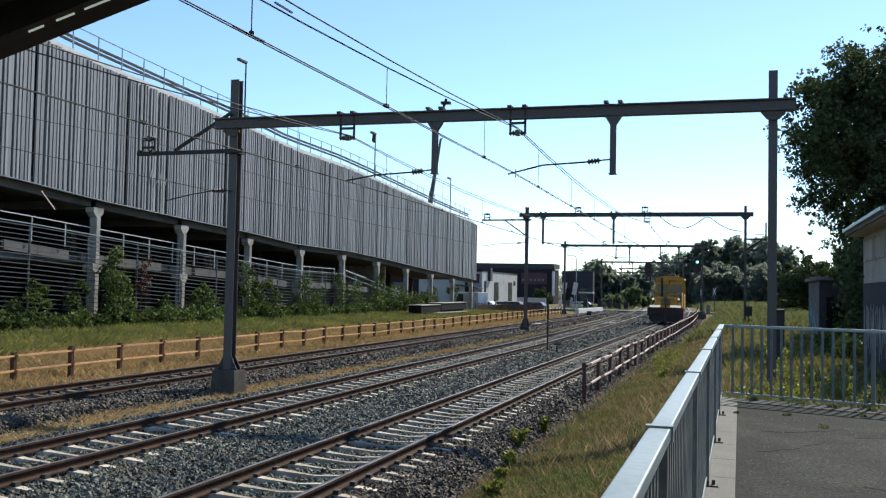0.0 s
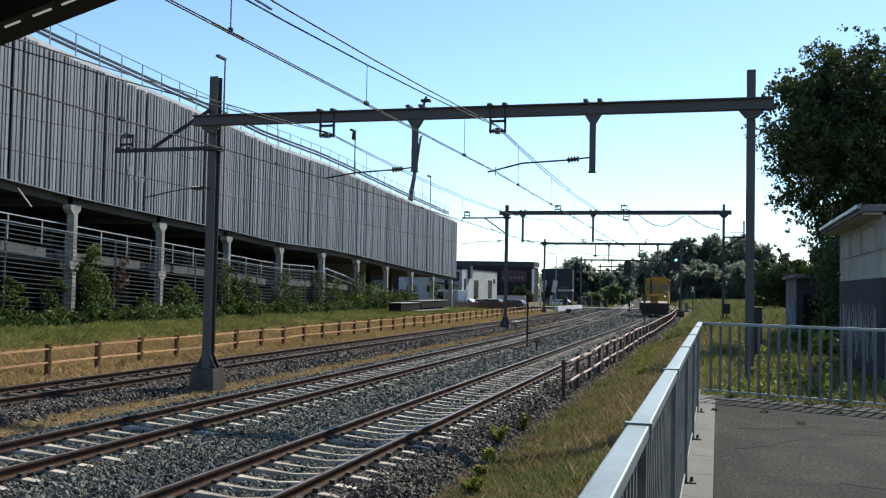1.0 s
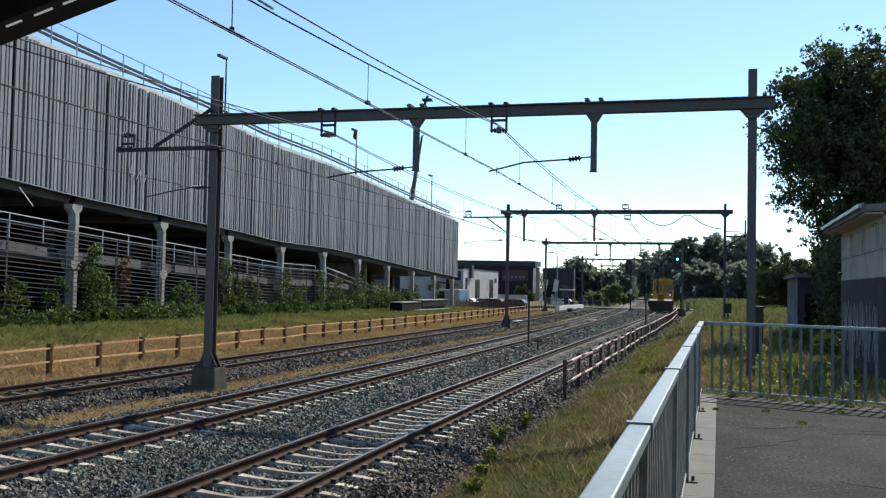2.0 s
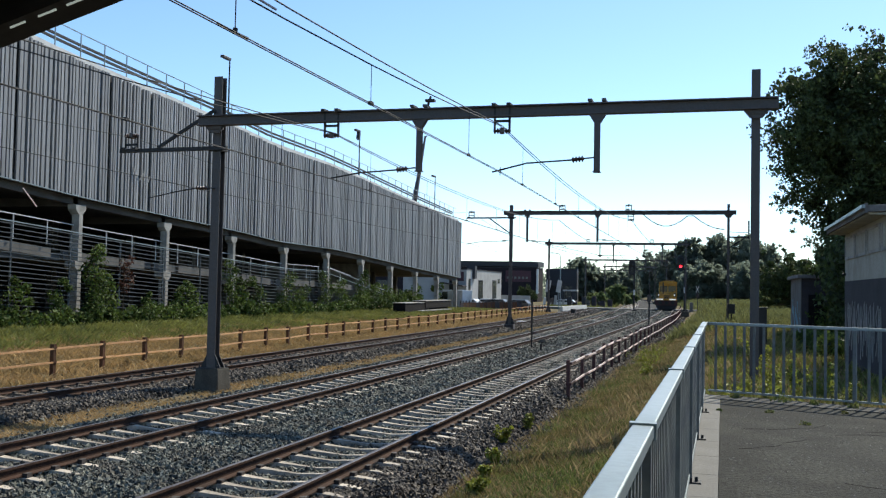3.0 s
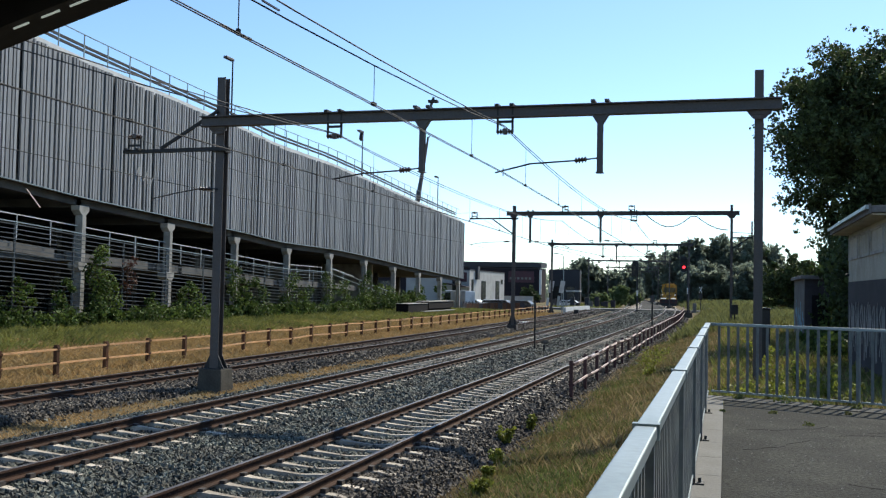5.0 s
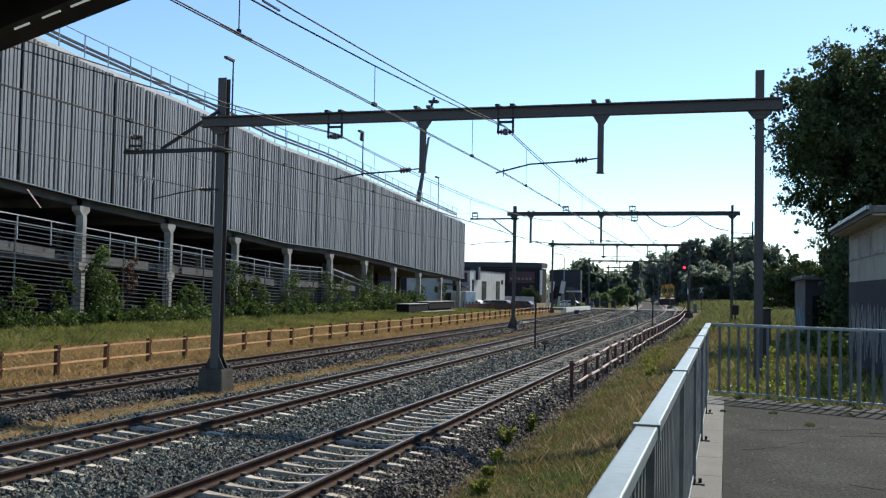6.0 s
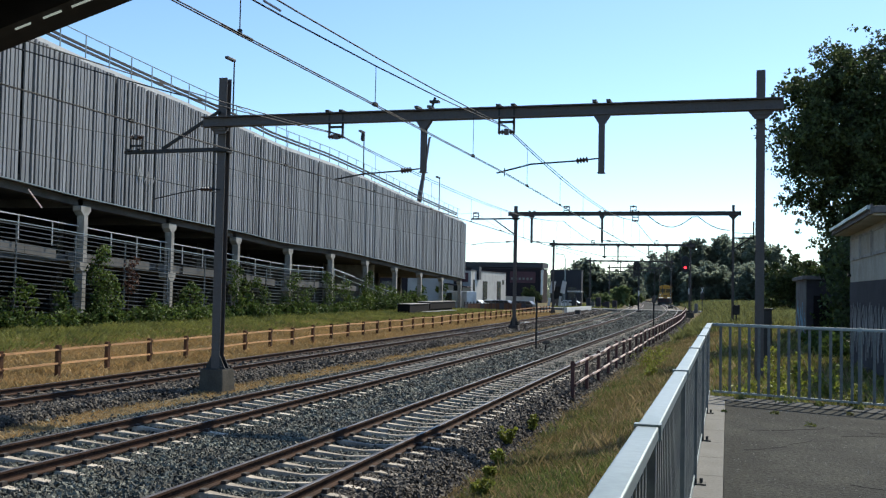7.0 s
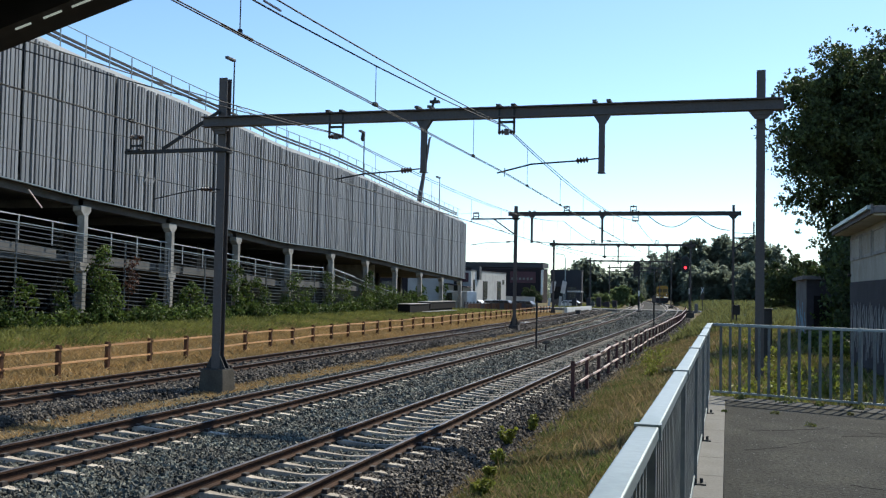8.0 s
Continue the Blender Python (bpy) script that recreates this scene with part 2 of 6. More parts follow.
# ---- mesh helpers ----
class Shape:
    """Collects boxes, bars, tubes and sheets into one mesh."""

    def __init__(self):
        self.v, self.f, self.m = [], [], []

    def add(self, verts, faces, slot=0):
        k = len(self.v)
        self.v += [tuple(p) for p in verts]
        self.f += [tuple(i + k for i in f) for f in faces]
        self.m += [slot] * len(faces)
        return self

    def box(self, x0, x1, y0, y1, z0, z1, slot=0):
        v = [(x, y, z) for z in (z0, z1) for y in (y0, y1) for x in (x0, x1)]
        return self.add(v, [(0, 2, 3, 1), (4, 5, 7, 6), (0, 1, 5, 4), (2, 6, 7, 3), (0, 4, 6, 2), (1, 3, 7, 5)], slot)

    def bar(self, p, q, w, h, slot=0, up=(0, 0, 1)):
        """A square bar from p to q, w across and h in the up direction."""
        p, q = Vector(p), Vector(q)
        d = (q - p).normalized()
        s = d.cross(Vector(up))
        s = s.normalized() if s.length > 1e-4 else Vector((1, 0, 0))
        u = s.cross(d)
        v = [e + s * (a * w / 2) + u * (b * h / 2) for e in (p, q) for a, b in ((-1, -1), (1, -1), (1, 1), (-1, 1))]
        return self.add(v, [(3, 2, 1, 0), (4, 5, 6, 7), (0, 1, 5, 4), (1, 2, 6, 5), (2, 3, 7, 6), (3, 0, 4, 7)], slot)

    def tube(self, pts, r, n=8, slot=0, r1=None):
        pts = [Vector(p) for p in pts]
        rings = []
        for i, p in enumerate(pts):
            d = (pts[min(i + 1, len(pts) - 1)] - pts[max(i - 1, 0)]).normalized()
            s = d.cross(Vector((0, 0, 1)) if abs(d.z) < 0.95 else Vector((0, 1, 0))).normalized()
            u = s.cross(d)
            k = i / max(1, len(pts) - 1)
            rr = r + ((r1 if r1 is not None else r) - r) * k
            rings.append([p + (s * math.cos(a) + u * math.sin(a)) * rr for a in (2 * math.pi * j / n for j in range(n))])
        v = [q for ring in rings for q in ring]
        f = [(i * n + j, i * n + (j + 1) % n, (i + 1) * n + (j + 1) % n, (i + 1) * n + j) for i in range(len(pts) - 1) for j in range(n)]
        f += [tuple(range(n - 1, -1, -1)), tuple((len(pts) - 1) * n + j for j in range(n))]
        return self.add(v, f, slot)

    def prism(self, outline, y0, y1, slot=0, axis="y"):
        """An outline of (a, b) pushed along an axis: y gives (a, y, b), x gives (x, a, b), z gives (a, b, z)."""
        n = len(outline)
        place = {"y": lambda a, b, c: (a, c, b), "x": lambda a, b, c: (c, a, b), "z": lambda a, b, c: (a, b, c)}[axis]
        v = [place(a, b, c) for c in (y0, y1) for a, b in outline]
        f = [(i, (i + 1) % n, n + (i + 1) % n, n + i) for i in range(n)] + [tuple(range(n - 1, -1, -1)), tuple(range(n, 2 * n))]
        return self.add(v, f, slot)

    def hbeam(self, p, q, w, h, t=0.018, up=(0, 0, 1)):
        """An H-section from p to q, flanges w wide, h apart in the up direction."""
        p, q = Vector(p), Vector(q)
        d = (q - p).normalized()
        s = d.cross(Vector(up)).normalized()
        u = s.cross(d)
        for k in (-1, 1):
            self.bar(p + u * k * (h - t) / 2, q + u * k * (h - t) / 2, w, t, 0, up)
        return self.bar(p, q, t * 0.8, h - 2 * t, 0, up)

    def mesh(self, name, *mats):
        me = bpy.data.meshes.new(name)
        me.from_pydata(self.v, [], self.f)
        for m in mats:
            me.materials.append(m)
        if len(mats) > 1:
            me.polygons.foreach_set("material_index", self.m)
        bm = bmesh.new()
        bm.from_mesh(me)
        bmesh.ops.recalc_face_normals(bm, faces=bm.faces)
        bm.to_mesh(me)
        bm.free()
        return me


def raw_mesh(name, verts, faces, material):
    """A mesh from numpy arrays of points and equal-sided faces."""
    me = bpy.data.meshes.new(name)
    verts, faces = np.asarray(verts, np.float32), np.asarray(faces, np.int32)
    k = faces.shape[1]
    me.vertices.add(len(verts))
    me.vertices.foreach_set("co", verts.ravel())
    me.loops.add(faces.size)
    me.loops.foreach_set("vertex_index", faces.ravel())
    me.polygons.add(len(faces))
    me.polygons.foreach_set("loop_start", np.arange(0, faces.size, k, dtype=np.int32))
    me.polygons.foreach_set("loop_total", np.full(len(faces), k, np.int32))
    me.materials.append(material)
    me.update(calc_edges=True)
    if k == 3:
        me.polygons.foreach_set("use_smooth", np.zeros(len(faces), bool))
    me.validate()
    return me


def part(name, shape, material, parent, label="", bevel=0.0):
    mats = material if isinstance(material, (list, tuple)) else (material,)
    data = shape.mesh(name, *mats) if isinstance(shape, Shape) else shape
    ob = new(name, data)
    ob.parent = parent
    if label:
        ob["label"] = label
    if bevel:
        b = ob.modifiers.new("edge", "BEVEL")
        b.width, b.segments, b.limit_method = bevel, 2, "ANGLE"
    return ob


def thing(name, label, category, at=None, group="", kind=""):
    ob = tagged(new(name), label, category, group, kind)
    if at is not None:
        ob.matrix_basis = at
    return ob


# ---- the lie of the land ----
def bend(y, u=None):
    """How far the line has swung to the left at y; the other tracks and the fences leave the near track slowly."""
    swing = -max(0.0, y - 75.0) ** 2 / 2980.0
    if u is None:
        return swing
    fence = -0.02 * min(75.0, max(0.0, y - 30.0))
    side = -0.012 * min(90.0, max(0.0, y - 60.0))
    second = -0.02 * min(100.0, max(0.0, y - 50.0))
    red = -0.001 * min(120.0, max(0.0, y - 27.0))
    return swing + lerp_table(u, [(-30.0, 0.0), (-19.5, fence), (-15.8, side), (-10.2, second), (-7.0, 0.0), (-5.0, 0.0), (-4.1, red), (-1.0, 0.0)])


def lerp_table(x, table):
    for (a, p), (b, q) in zip(table, table[1:]):
        if x <= b:
            return p + (q - p) * max(0.0, min(1.0, (x - a) / (b - a)))
    return table[-1][1]


PROFILE = [(-31.5, 0.3), (-29.5, 0.25), (-22, -0.3), (-17.6, -0.4), (-4.3, -0.45), (-3.4, -0.42), (-1.6, -0.05), (-0.2, 0.4), (2.0, 0.6), (9.0, 0.7)]


def ground_z(x, y):
    z = lerp_table(x - bend(y), PROFILE)
    if x < -5 and y > 95:
        z += (-0.35 - z) * min(1, (y - 95) / 30) if x - bend(y) < -22 else 0
    return z + 0.05 * noise.noise((x * 0.4, y * 0.4, 0)) * (1 if x - bend(y) > -4.3 or x - bend(y) < -18 else 0)


def build_ground():
    us = [-3000, -900, -300, -120, -70, -45, -36, -32] + [-31.5 + 0.9 * i for i in range(15)] + [-18, -17.6, -14, -10, -6, -4.3] + [-4 + 0.3 * i for i in range(45)] + [10, 13, 18, 30, 70, 200, 700, 3000]
    ys = [-400, -100, -30] + [-12 + 1.0 * i for i in range(62)] + [50 + 4 * i for i in range(75)] + [370, 450, 700, 1400, 4000]
    verts = [(u + bend(min(y, 360)), y, ground_z(u + bend(min(y, 360)), min(y, 360))) for y in ys for u in us]
    n = len(us)
    faces = [(j * n + i, j * n + i + 1, (j + 1) * n + i + 1, (j + 1) * n + i) for j in range(len(ys) - 1) for i in range(n - 1)]
    me = raw_mesh("ground", verts, faces, M["ground"])
    for p in me.polygons:
        p.use_smooth = True
    tagged(new("ground", me), "dry summer grass and sandy soil beside the tracks", "ground", kind="structure")


build_ground()

TRACKS = (-6.02, -10.23, -15.79)
G = 1.505 / 2


def swept(points, half, ys, slot_of=None):
    """A cross-section swept along the line: points (u, z) in a closed loop."""
    s = Shape()
    n = len(points)
    for y in ys:
        s.v += [(half + u + bend(y, half + u), y, z) for u, z in points]
    for j in range(len(ys) - 1):
        for i in range(n):
            s.f.append((j * n + i, j * n + (i + 1) % n, (j + 1) * n + (i + 1) % n, (j + 1) * n + i))
            s.m.append(slot_of(i) if slot_of else 0)
    s.add([], [])
    return s


LINE_YS = [-10, 0, 10, 20, 35, 50, 55, 60, 65, 70, 75, 80, 85] + [90 + 5 * i for i in range(50)]


def build_bed(name, u0, u1, label, top=-0.25):
    pts = [(u0 - 0.55, -0.5), (u0, top), (u1, top), (u1 + 0.55, -0.5)]
    s = swept(pts, 0, [-10 + 2.5 * i for i in range(38)] + [87 + 5 * i for i in range(50)])
    tagged(new(name, s.mesh(name, M["ballast"])), label, "ballast", kind="structure")


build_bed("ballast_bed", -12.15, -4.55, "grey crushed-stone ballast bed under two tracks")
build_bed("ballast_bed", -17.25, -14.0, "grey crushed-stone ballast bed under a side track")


def sleeper_mesh():
    s = Shape()
    prof = [(-1.26, -0.222, 0.11), (-1.0, -0.195, 0.12), (-0.6, -0.168, 0.13), (-0.35, -0.19, 0.10), (0, -0.215, 0.09), (0.35, -0.19, 0.10), (0.6, -0.168, 0.13), (1.0, -0.195, 0.12), (1.26, -0.222, 0.11)]
    v = []
    for x, z, w in prof:
        v += [(x, -w, -0.36), (x, -w + 0.05, z + 0.01), (x, w - 0.05, z + 0.012), (x, w, -0.36)]
    f = [(4 * i + a, 4 * i + a + 1, 4 * i + a + 5, 4 * i + a + 4) for i in range(len(prof) - 1) for a in range(3)]
    k = 4 * (len(prof) - 1)
    return s.add(v, f + [(3, 2, 1, 0), (k, k + 1, k + 2, k + 3)])


SLEEPER_ME = sleeper_mesh().mesh("sleeper", M["sleeper"])
RAIL_PTS = [(-0.07, -0.16), (-0.07, -0.145), (-0.012, -0.125), (-0.01, -0.045), (-0.036, -0.035), (-0.034, -0.004), (-0.02, 0.0), (0.02, 0.0), (0.034, -0.004), (0.036, -0.035), (0.01, -0.045), (0.012, -0.125), (0.07, -0.145), (0.07, -0.16)]


TIMBER_ME = sleeper_mesh().mesh("sleeper", M["timber"])


def build_track(u, first, label, sleeper=SLEEPER_ME, far="sleeper"):
    tr = thing("railway_track", label, "railway track", group="parallel tracks", kind="")
    for side in (-1, 1):
        part("rail", swept(RAIL_PTS, u + side * G, LINE_YS, lambda i: 1 if i in (5, 6, 7) else 0), (M["rail"], M["head"]), tr, "rusty steel rail with worn running surface")
    rest, clips = Shape(), Shape()
    y, i = first - 0.6 * 22, 0
    while y < 330:
        x = u + bend(y, u) + 0.01 * math.sin(i * 7.3)
        a = math.atan2(bend(y + 1, u) - bend(y, u), 1)
        if 4 < y < 105 and i < 200:
            ob = new("sleeper", sleeper)
            ob.parent = tr
            ob.matrix_basis = pose(x, y, 0.008 * math.sin(i * 3.7), 0, 0, math.degrees(-a) + 0.5 * math.sin(i * 5.1))
        else:
            rest.box(x - 1.26, x + 1.26, y - 0.12, y + 0.12, -0.33, -0.185)
        if y < 75:
            for side in (-1, 1):
                for k in (-1, 1):
                    cx = x + side * G + k * 0.105
                    clips.box(cx - 0.04, cx + 0.04, y - 0.055, y + 0.055, -0.19, -0.115)
        y += 0.6
        i += 1
    part("sleeper_row", rest, M[far], tr, "row of concrete sleepers")["kind"] = "stuff"
    part("fastening", clips, M["clip"], tr, "dark iron rail clips")["kind"] = "stuff"
    return tr


build_track(TRACKS[0], 12.30, "straight main track with rusty rails on concrete sleepers")
build_track(TRACKS[1], 11.12, "second main track with rusty rails on pale concrete sleepers")
build_track(TRACKS[2], 11.6, "rusty side track on weathered brown sleepers beside the verge", TIMBER_ME, "timber")


# ---- overhead line ----
def mast(parent, x, y, z0, z1, base=True, s=0.25):
    part("mast", Shape().hbeam((x, y, z0), (x, y, z1), s, s, 0.02, up=(0, 1, 0)), M["mast"], parent, "weathered H-section steel mast")
    if base:
        foot = Shape()
        for k in (-1, 1):
            for w in (-0.11, 0.11):
                foot.prism([(x + k * 0.12, z0), (x + k * 0.31, z0), (x + k * 0.12, z0 + (0.38 if y < 40 else 0.62))], y + w - 0.012, y + w + 0.012)
        foot.box(x - 0.32, x + 0.32, y - 0.3, y + 0.3, z0 - 0.03, z0 + 0.012)
        for a in (-0.27, 0.27):
            for b in (-0.24, 0.24):
                foot.tube([(x + a, y + b, z0), (x + a, y + b, z0 + 0.09)], 0.025, 6)
        part("base_plate", foot, M["dark"], parent, "flared base plate with gussets and bolts")


def foundation(parent, x, y, z0, z1, w=0.4, material="block"):
    f = Shape()
    v = [(x + a * (w + c), y + b * (w + c), z) for z, c in ((z0, 0.05), (z1, 0.0)) for a, b in ((-1, -1), (1, -1), (1, 1), (-1, 1))]
    f.add(v, [(3, 2, 1, 0), (4, 5, 6, 7), (0, 1, 5, 4), (1, 2, 6, 5), (2, 3, 7, 6), (3, 0, 4, 7)])
    part("foundation", f, M[material], parent, "weathered foundation block", bevel=0.03)


def insulator(s, p, q, r=0.06, n=5, sides=8):
    """A ribbed insulator between two points, turned in one piece."""
    p, q = Vector(p), Vector(q)
    d = (q - p).normalized()
    a = d.cross(Vector((0, 0, 1)) if abs(d.z) < 0.9 else Vector((0, 1, 0))).normalized()
    b = d.cross(a)
    stops = [(0.0, 0.45)]
    for i in range(n):
        stops += [((i + 0.15) / n, 0.5), ((i + 0.35) / n, 1.0), ((i + 0.65) / n, 1.0), ((i + 0.85) / n, 0.5)]
    stops.append((1.0, 0.45))
    v = [p.lerp(q, k) + (a * math.cos(t) + b * math.sin(t)) * r * f for k, f in stops for t in (2 * math.pi * j / sides for j in range(sides))]
    f = [(i * sides + j, i * sides + (j + 1) % sides, (i + 1) * sides + (j + 1) % sides, (i + 1) * sides + j) for i in range(len(stops) - 1) for j in range(sides)]
    m = (len(stops) - 1) * sides
    s.add(v, f + [tuple(range(sides - 1, -1, -1)), tuple(m + j for j in range(sides))])


def hanger(parent, x, y, z, under=True):
    """A bracket frame on the beam that holds the messenger wire."""
    h = Shape()
    k = -1 if under else 1
    for a in (-0.19, 0.19):
        h.bar((x + a, y, z + (0.33 if under else 0)), (x + a, y, z + k * 0.35), 0.05, 0.05, up=(0, 1, 0))
        h.box(x + a - 0.05, x + a + 0.05, y - 0.19, y + 0.19, z + (0.27 if under else -0.06), z + (0.33 if under else 0.0))
    h.bar((x - 0.2, y, z + k * 0.1), (x + 0.2, y, z + k * 0.1), 0.05, 0.06)
    part("hanger", h, M["dark"], parent, "dark hanger frame on the beam")
    for a in (-0.22, 0.07):
        ins = Shape()
        insulator(ins, (x + a, y, z + k * 0.35), (x + a + 0.15, y, z + k * 0.35), 0.07, 2)
        part("insulator", ins, M["insulator"], parent, "brown ribbed insulator")
    part("clamp", Shape().box(x - 0.06, x + 0.06, y - 0.07, y + 0.07, z + k * 0.35 - 0.075, z + k * 0.35 + 0.075), M["insulator"], parent, bevel=0.02)


def dropper_post(parent, x, y, z0, z1, w=0.14):
    d = Shape()
    d.hbeam((x, y, z0), (x, y, z1), w, w, 0.014, up=(0, 1, 0))
    for k in (-1, 1):
        d.prism([(x + k * w / 2, z1), (x + k * (w / 2 + 0.14), z1), (x + k * w / 2, z1 - 0.22)], y - 0.09, y + 0.09)
        d.box(x + k * 0.17 - 0.05, x + k * 0.17 + 0.05, y - 0.18, y + 0.18, z1 + 0.30, z1 + 0.36)
    d.box(x - w / 2 - 0.02, x + w / 2 + 0.02, y - 0.12, y + 0.12, z0 - 0.02, z0)
    part("drop_post", d, M["mast"], parent, "short steel post hung from the beam")


def registration_arm(parent, x0, x1, y, z0, z1):
    """A steady arm from a drop post at x0 to the contact wire at x1."""
    k = 1 if x1 > x0 else -1
    L = abs(x1 - x0)
    ins = Shape()
    insulator(ins, (x0 + k * 0.32, y, z0 - 0.03), (x0 + k * 0.62, y, z0 - 0.06), 0.075, 4)
    part("insulator", ins, M["insulator"], parent, "brown ribbed insulator")
    a = Shape()
    a.tube([(x0, y, z0), (x0 + k * 0.32, y, z0 - 0.03)], 0.02, 6)
    a.tube([(x0 + k * 0.62, y, z0 - 0.06), (x0 + k * 0.72 * L, y, z0 - 0.12), (x1 + k * 0.2, y, z1)], 0.022, 6)
    a.tube([(x1, y, z1 + 0.12), (x1, y, z1 - 0.09)], 0.012, 5)
    part("steady_arm", a, M["dark"], parent, "thin bent steady arm")


def build_portal(y, xl, xr, ztop, zbeam, ground_l, ground_r, drops, hangers, arm=None, big=True, label=""):
    p = thing("overhead_line_portal", label, "catenary portal", group="overhead line portals")
    s = 0.25 if big else 0.22
    foundation(p, xl, y, -0.5, ground_l, 0.33, "block" if big else "clip")
    mast(p, xl, y, ground_l, ztop + (0.2 if big else 0), True, s)
    foundation(p, xr, y, ground_r - 0.5, ground_r + 0.12, 0.42)
    mast(p, xr, y, ground_r + 0.12, ztop - (0.2 if big else 0), False, s - 0.05)
    b = Shape()
    b.hbeam((xl - 0.5, y - 0.14 - s / 2, zbeam), (xr + 0.5, y - 0.14 - s / 2, zbeam), 0.26, 0.28, 0.03)
    for x in (xl, xr):
        b.box(x - 0.2, x + 0.2, y - 0.16 - s / 2, y - s / 2 + 0.004, zbeam - 0.24, zbeam - 0.14)
        b.prism([(x - 0.3, zbeam - 0.14), (x + 0.3, zbeam - 0.14), (x + 0.14, zbeam - 0.34), (x - 0.14, zbeam - 0.34)], y - 0.13 - s / 2, y - 0.11 - s / 2)
    part("beam", b, M["mast"], p, "long steel cross beam")
    yb = y - 0.14 - s / 2
    for x, z in drops:
        dropper_post(p, x, yb, z, zbeam - 0.14)
    for x, under in hangers:
        hanger(p, x, yb, zbeam - 0.14 if under else zbeam + 0.14, under)
    if arm:
        x1, z = arm
        a = Shape()
        a.bar((xl + 0.35, y - 0.2, z), (x1, y - 0.2, z - 0.03), 0.12, 0.1)
        a.box(xl - 0.2, xl + 0.2, y - 0.2, y + 0.16, z - 0.07, z - 0.02)
        part("side_arm", a, M["dark"], p, "side arm on the mast")
        part("strut", Shape().bar((xl - 0.05, y - 0.2, zbeam + 0.3 if big else z + 0.02), (xl - 1.8, y - 0.2, z + 0.04), 0.07, 0.08) if big else
             Shape().bar((xl - 0.05, y - 0.2, z - 1.1), (xl - 1.6, y - 0.2, z), 0.07, 0.08), M["dark"], p, "diagonal strut")
        hanger(p, x1 + 0.35, y - 0.2, z + 0.05, False)
    return p


P1 = build_portal(24.1, -13.42, 0.72, 8.1, 7.05, 0.28, 0.42, [(-7.53, 5.58), (-2.98, 5.5)], [(-9.97, True), (-5.36, True)], (-16.4, 6.3),
                  label="grey steel overhead line portal spanning the tracks")
registration_arm(P1, -7.53, -9.8, 23.86, 5.68, 5.42)
registration_arm(P1, -2.98, -5.4, 23.86, 5.86, 5.53)
peg = Shape()
peg.bar((-7.35, 23.84, 7.19), (-7.25, 23.84, 7.5), 0.05, 0.05)
peg.box(-7.38, -7.14, 23.76, 23.92, 7.36, 7.42)
part("bird_spike", peg, M["dark"], P1, "small bracket on the beam")
small = Shape()
insulator(small, (-13.6, 23.85, 5.2), (-13.95, 23.85, 5.2), 0.06, 4)
part("insulator_stem", Shape().tube([(-13.42, 23.95, 5.2), (-13.6, 23.85, 5.2)], 0.02, 6), M["dark"], P1)
part("insulator", small, M["insulator"], P1, "brown ribbed insulator")
part("registration_arm", Shape().tube([(-13.95, 23.85, 5.2), (-14.6, 23.85, 5.1), (-15.45, 23.85, 4.93)], 0.018, 6), M["mast"], P1, "thin registration arm")

P2 = build_portal(67.5, -14.4, 0.33, 8.5, 7.93, 0.1, 0.5, [(-13.2, 5.9), (-8.3, 5.95)], [(-10.75, False), (-6.2, False), (-6.05, True)], (-17.6, 7.6), big=False,
                  label="dark overhead line portal further along the line")
registration_arm(P2, -14.4, -17.4, 67.2, 6.0, 5.7)
registration_arm(P2, -8.3, -6.2, 67.2, 6.1, 5.6)
registration_arm(P2, -13.2, -10.6, 67.2, 6.0, 5.55)
side = Shape()
side.bar((0.4, 67.4, 6.3), (1.65, 67.4, 6.3), 0.1, 0.1)
side.bar((0.4, 67.4, 5.6), (1.4, 67.4, 6.28), 0.08, 0.08)
side.bar((0.4, 67.4, 6.65), (1.6, 67.4, 6.6), 0.04, 0.04)
side.bar((1.62, 67.4, 6.2), (1.62, 67.4, 7.4), 0.1, 0.1, up=(0, 1, 0))
part("bracket", side, M["dark"], P2, "side bracket holding a feeder cable")
P3 = build_portal(118, -20.4, -4.2, 8.75, 8.2, -0.1, 0.2, [(-12.6, 5.9), (-3.9 - 3, 5.9)], [(-15.6, False), (-8.1, False)], big=False,
                  label="distant overhead line portal before the level crossing")
for i, (y, xl, xr) in enumerate(((175, -23.6, -9.5), (222, -25.6, -14.5), (262, -32.0, -18.5))):
    build_portal(y, xl, xr, 8.6, 8.0, -0.1, 0.1, [(xl + 5.4, 5.9), (xl + 10.5, 5.9)], [(xl + 4, False), (xl + 9, False)], big=False,
                 label="far overhead line portal on the curve")
# hung frame of the third portal: a low cross wire with pointed supports
v3 = Shape()
for x in (-14.2, -9.0, -4.8 - 0.6):
    v3.bar((x, 117.7, 8.05), (x, 117.7, 6.85), 0.12, 0.12, up=(0, 1, 0))
    v3.prism([(x - 0.35, 6.85), (x + 0.35, 6.85), (x, 6.55)], 117.6, 117.8)
v3.tube([(-20.2, 117.7, 8.0), (-14.2, 117.7, 6.8), (-9.0, 117.7, 6.75), (-5.4, 117.7, 6.8)], 0.03, 5)
part("cross_wire_support", v3, M["dark"], P3, "pointed cross wire supports")

SUPPORT = (-19.0, 23.85, 67.3, 117.7, 164.7, 211.7, 261.7, 310)


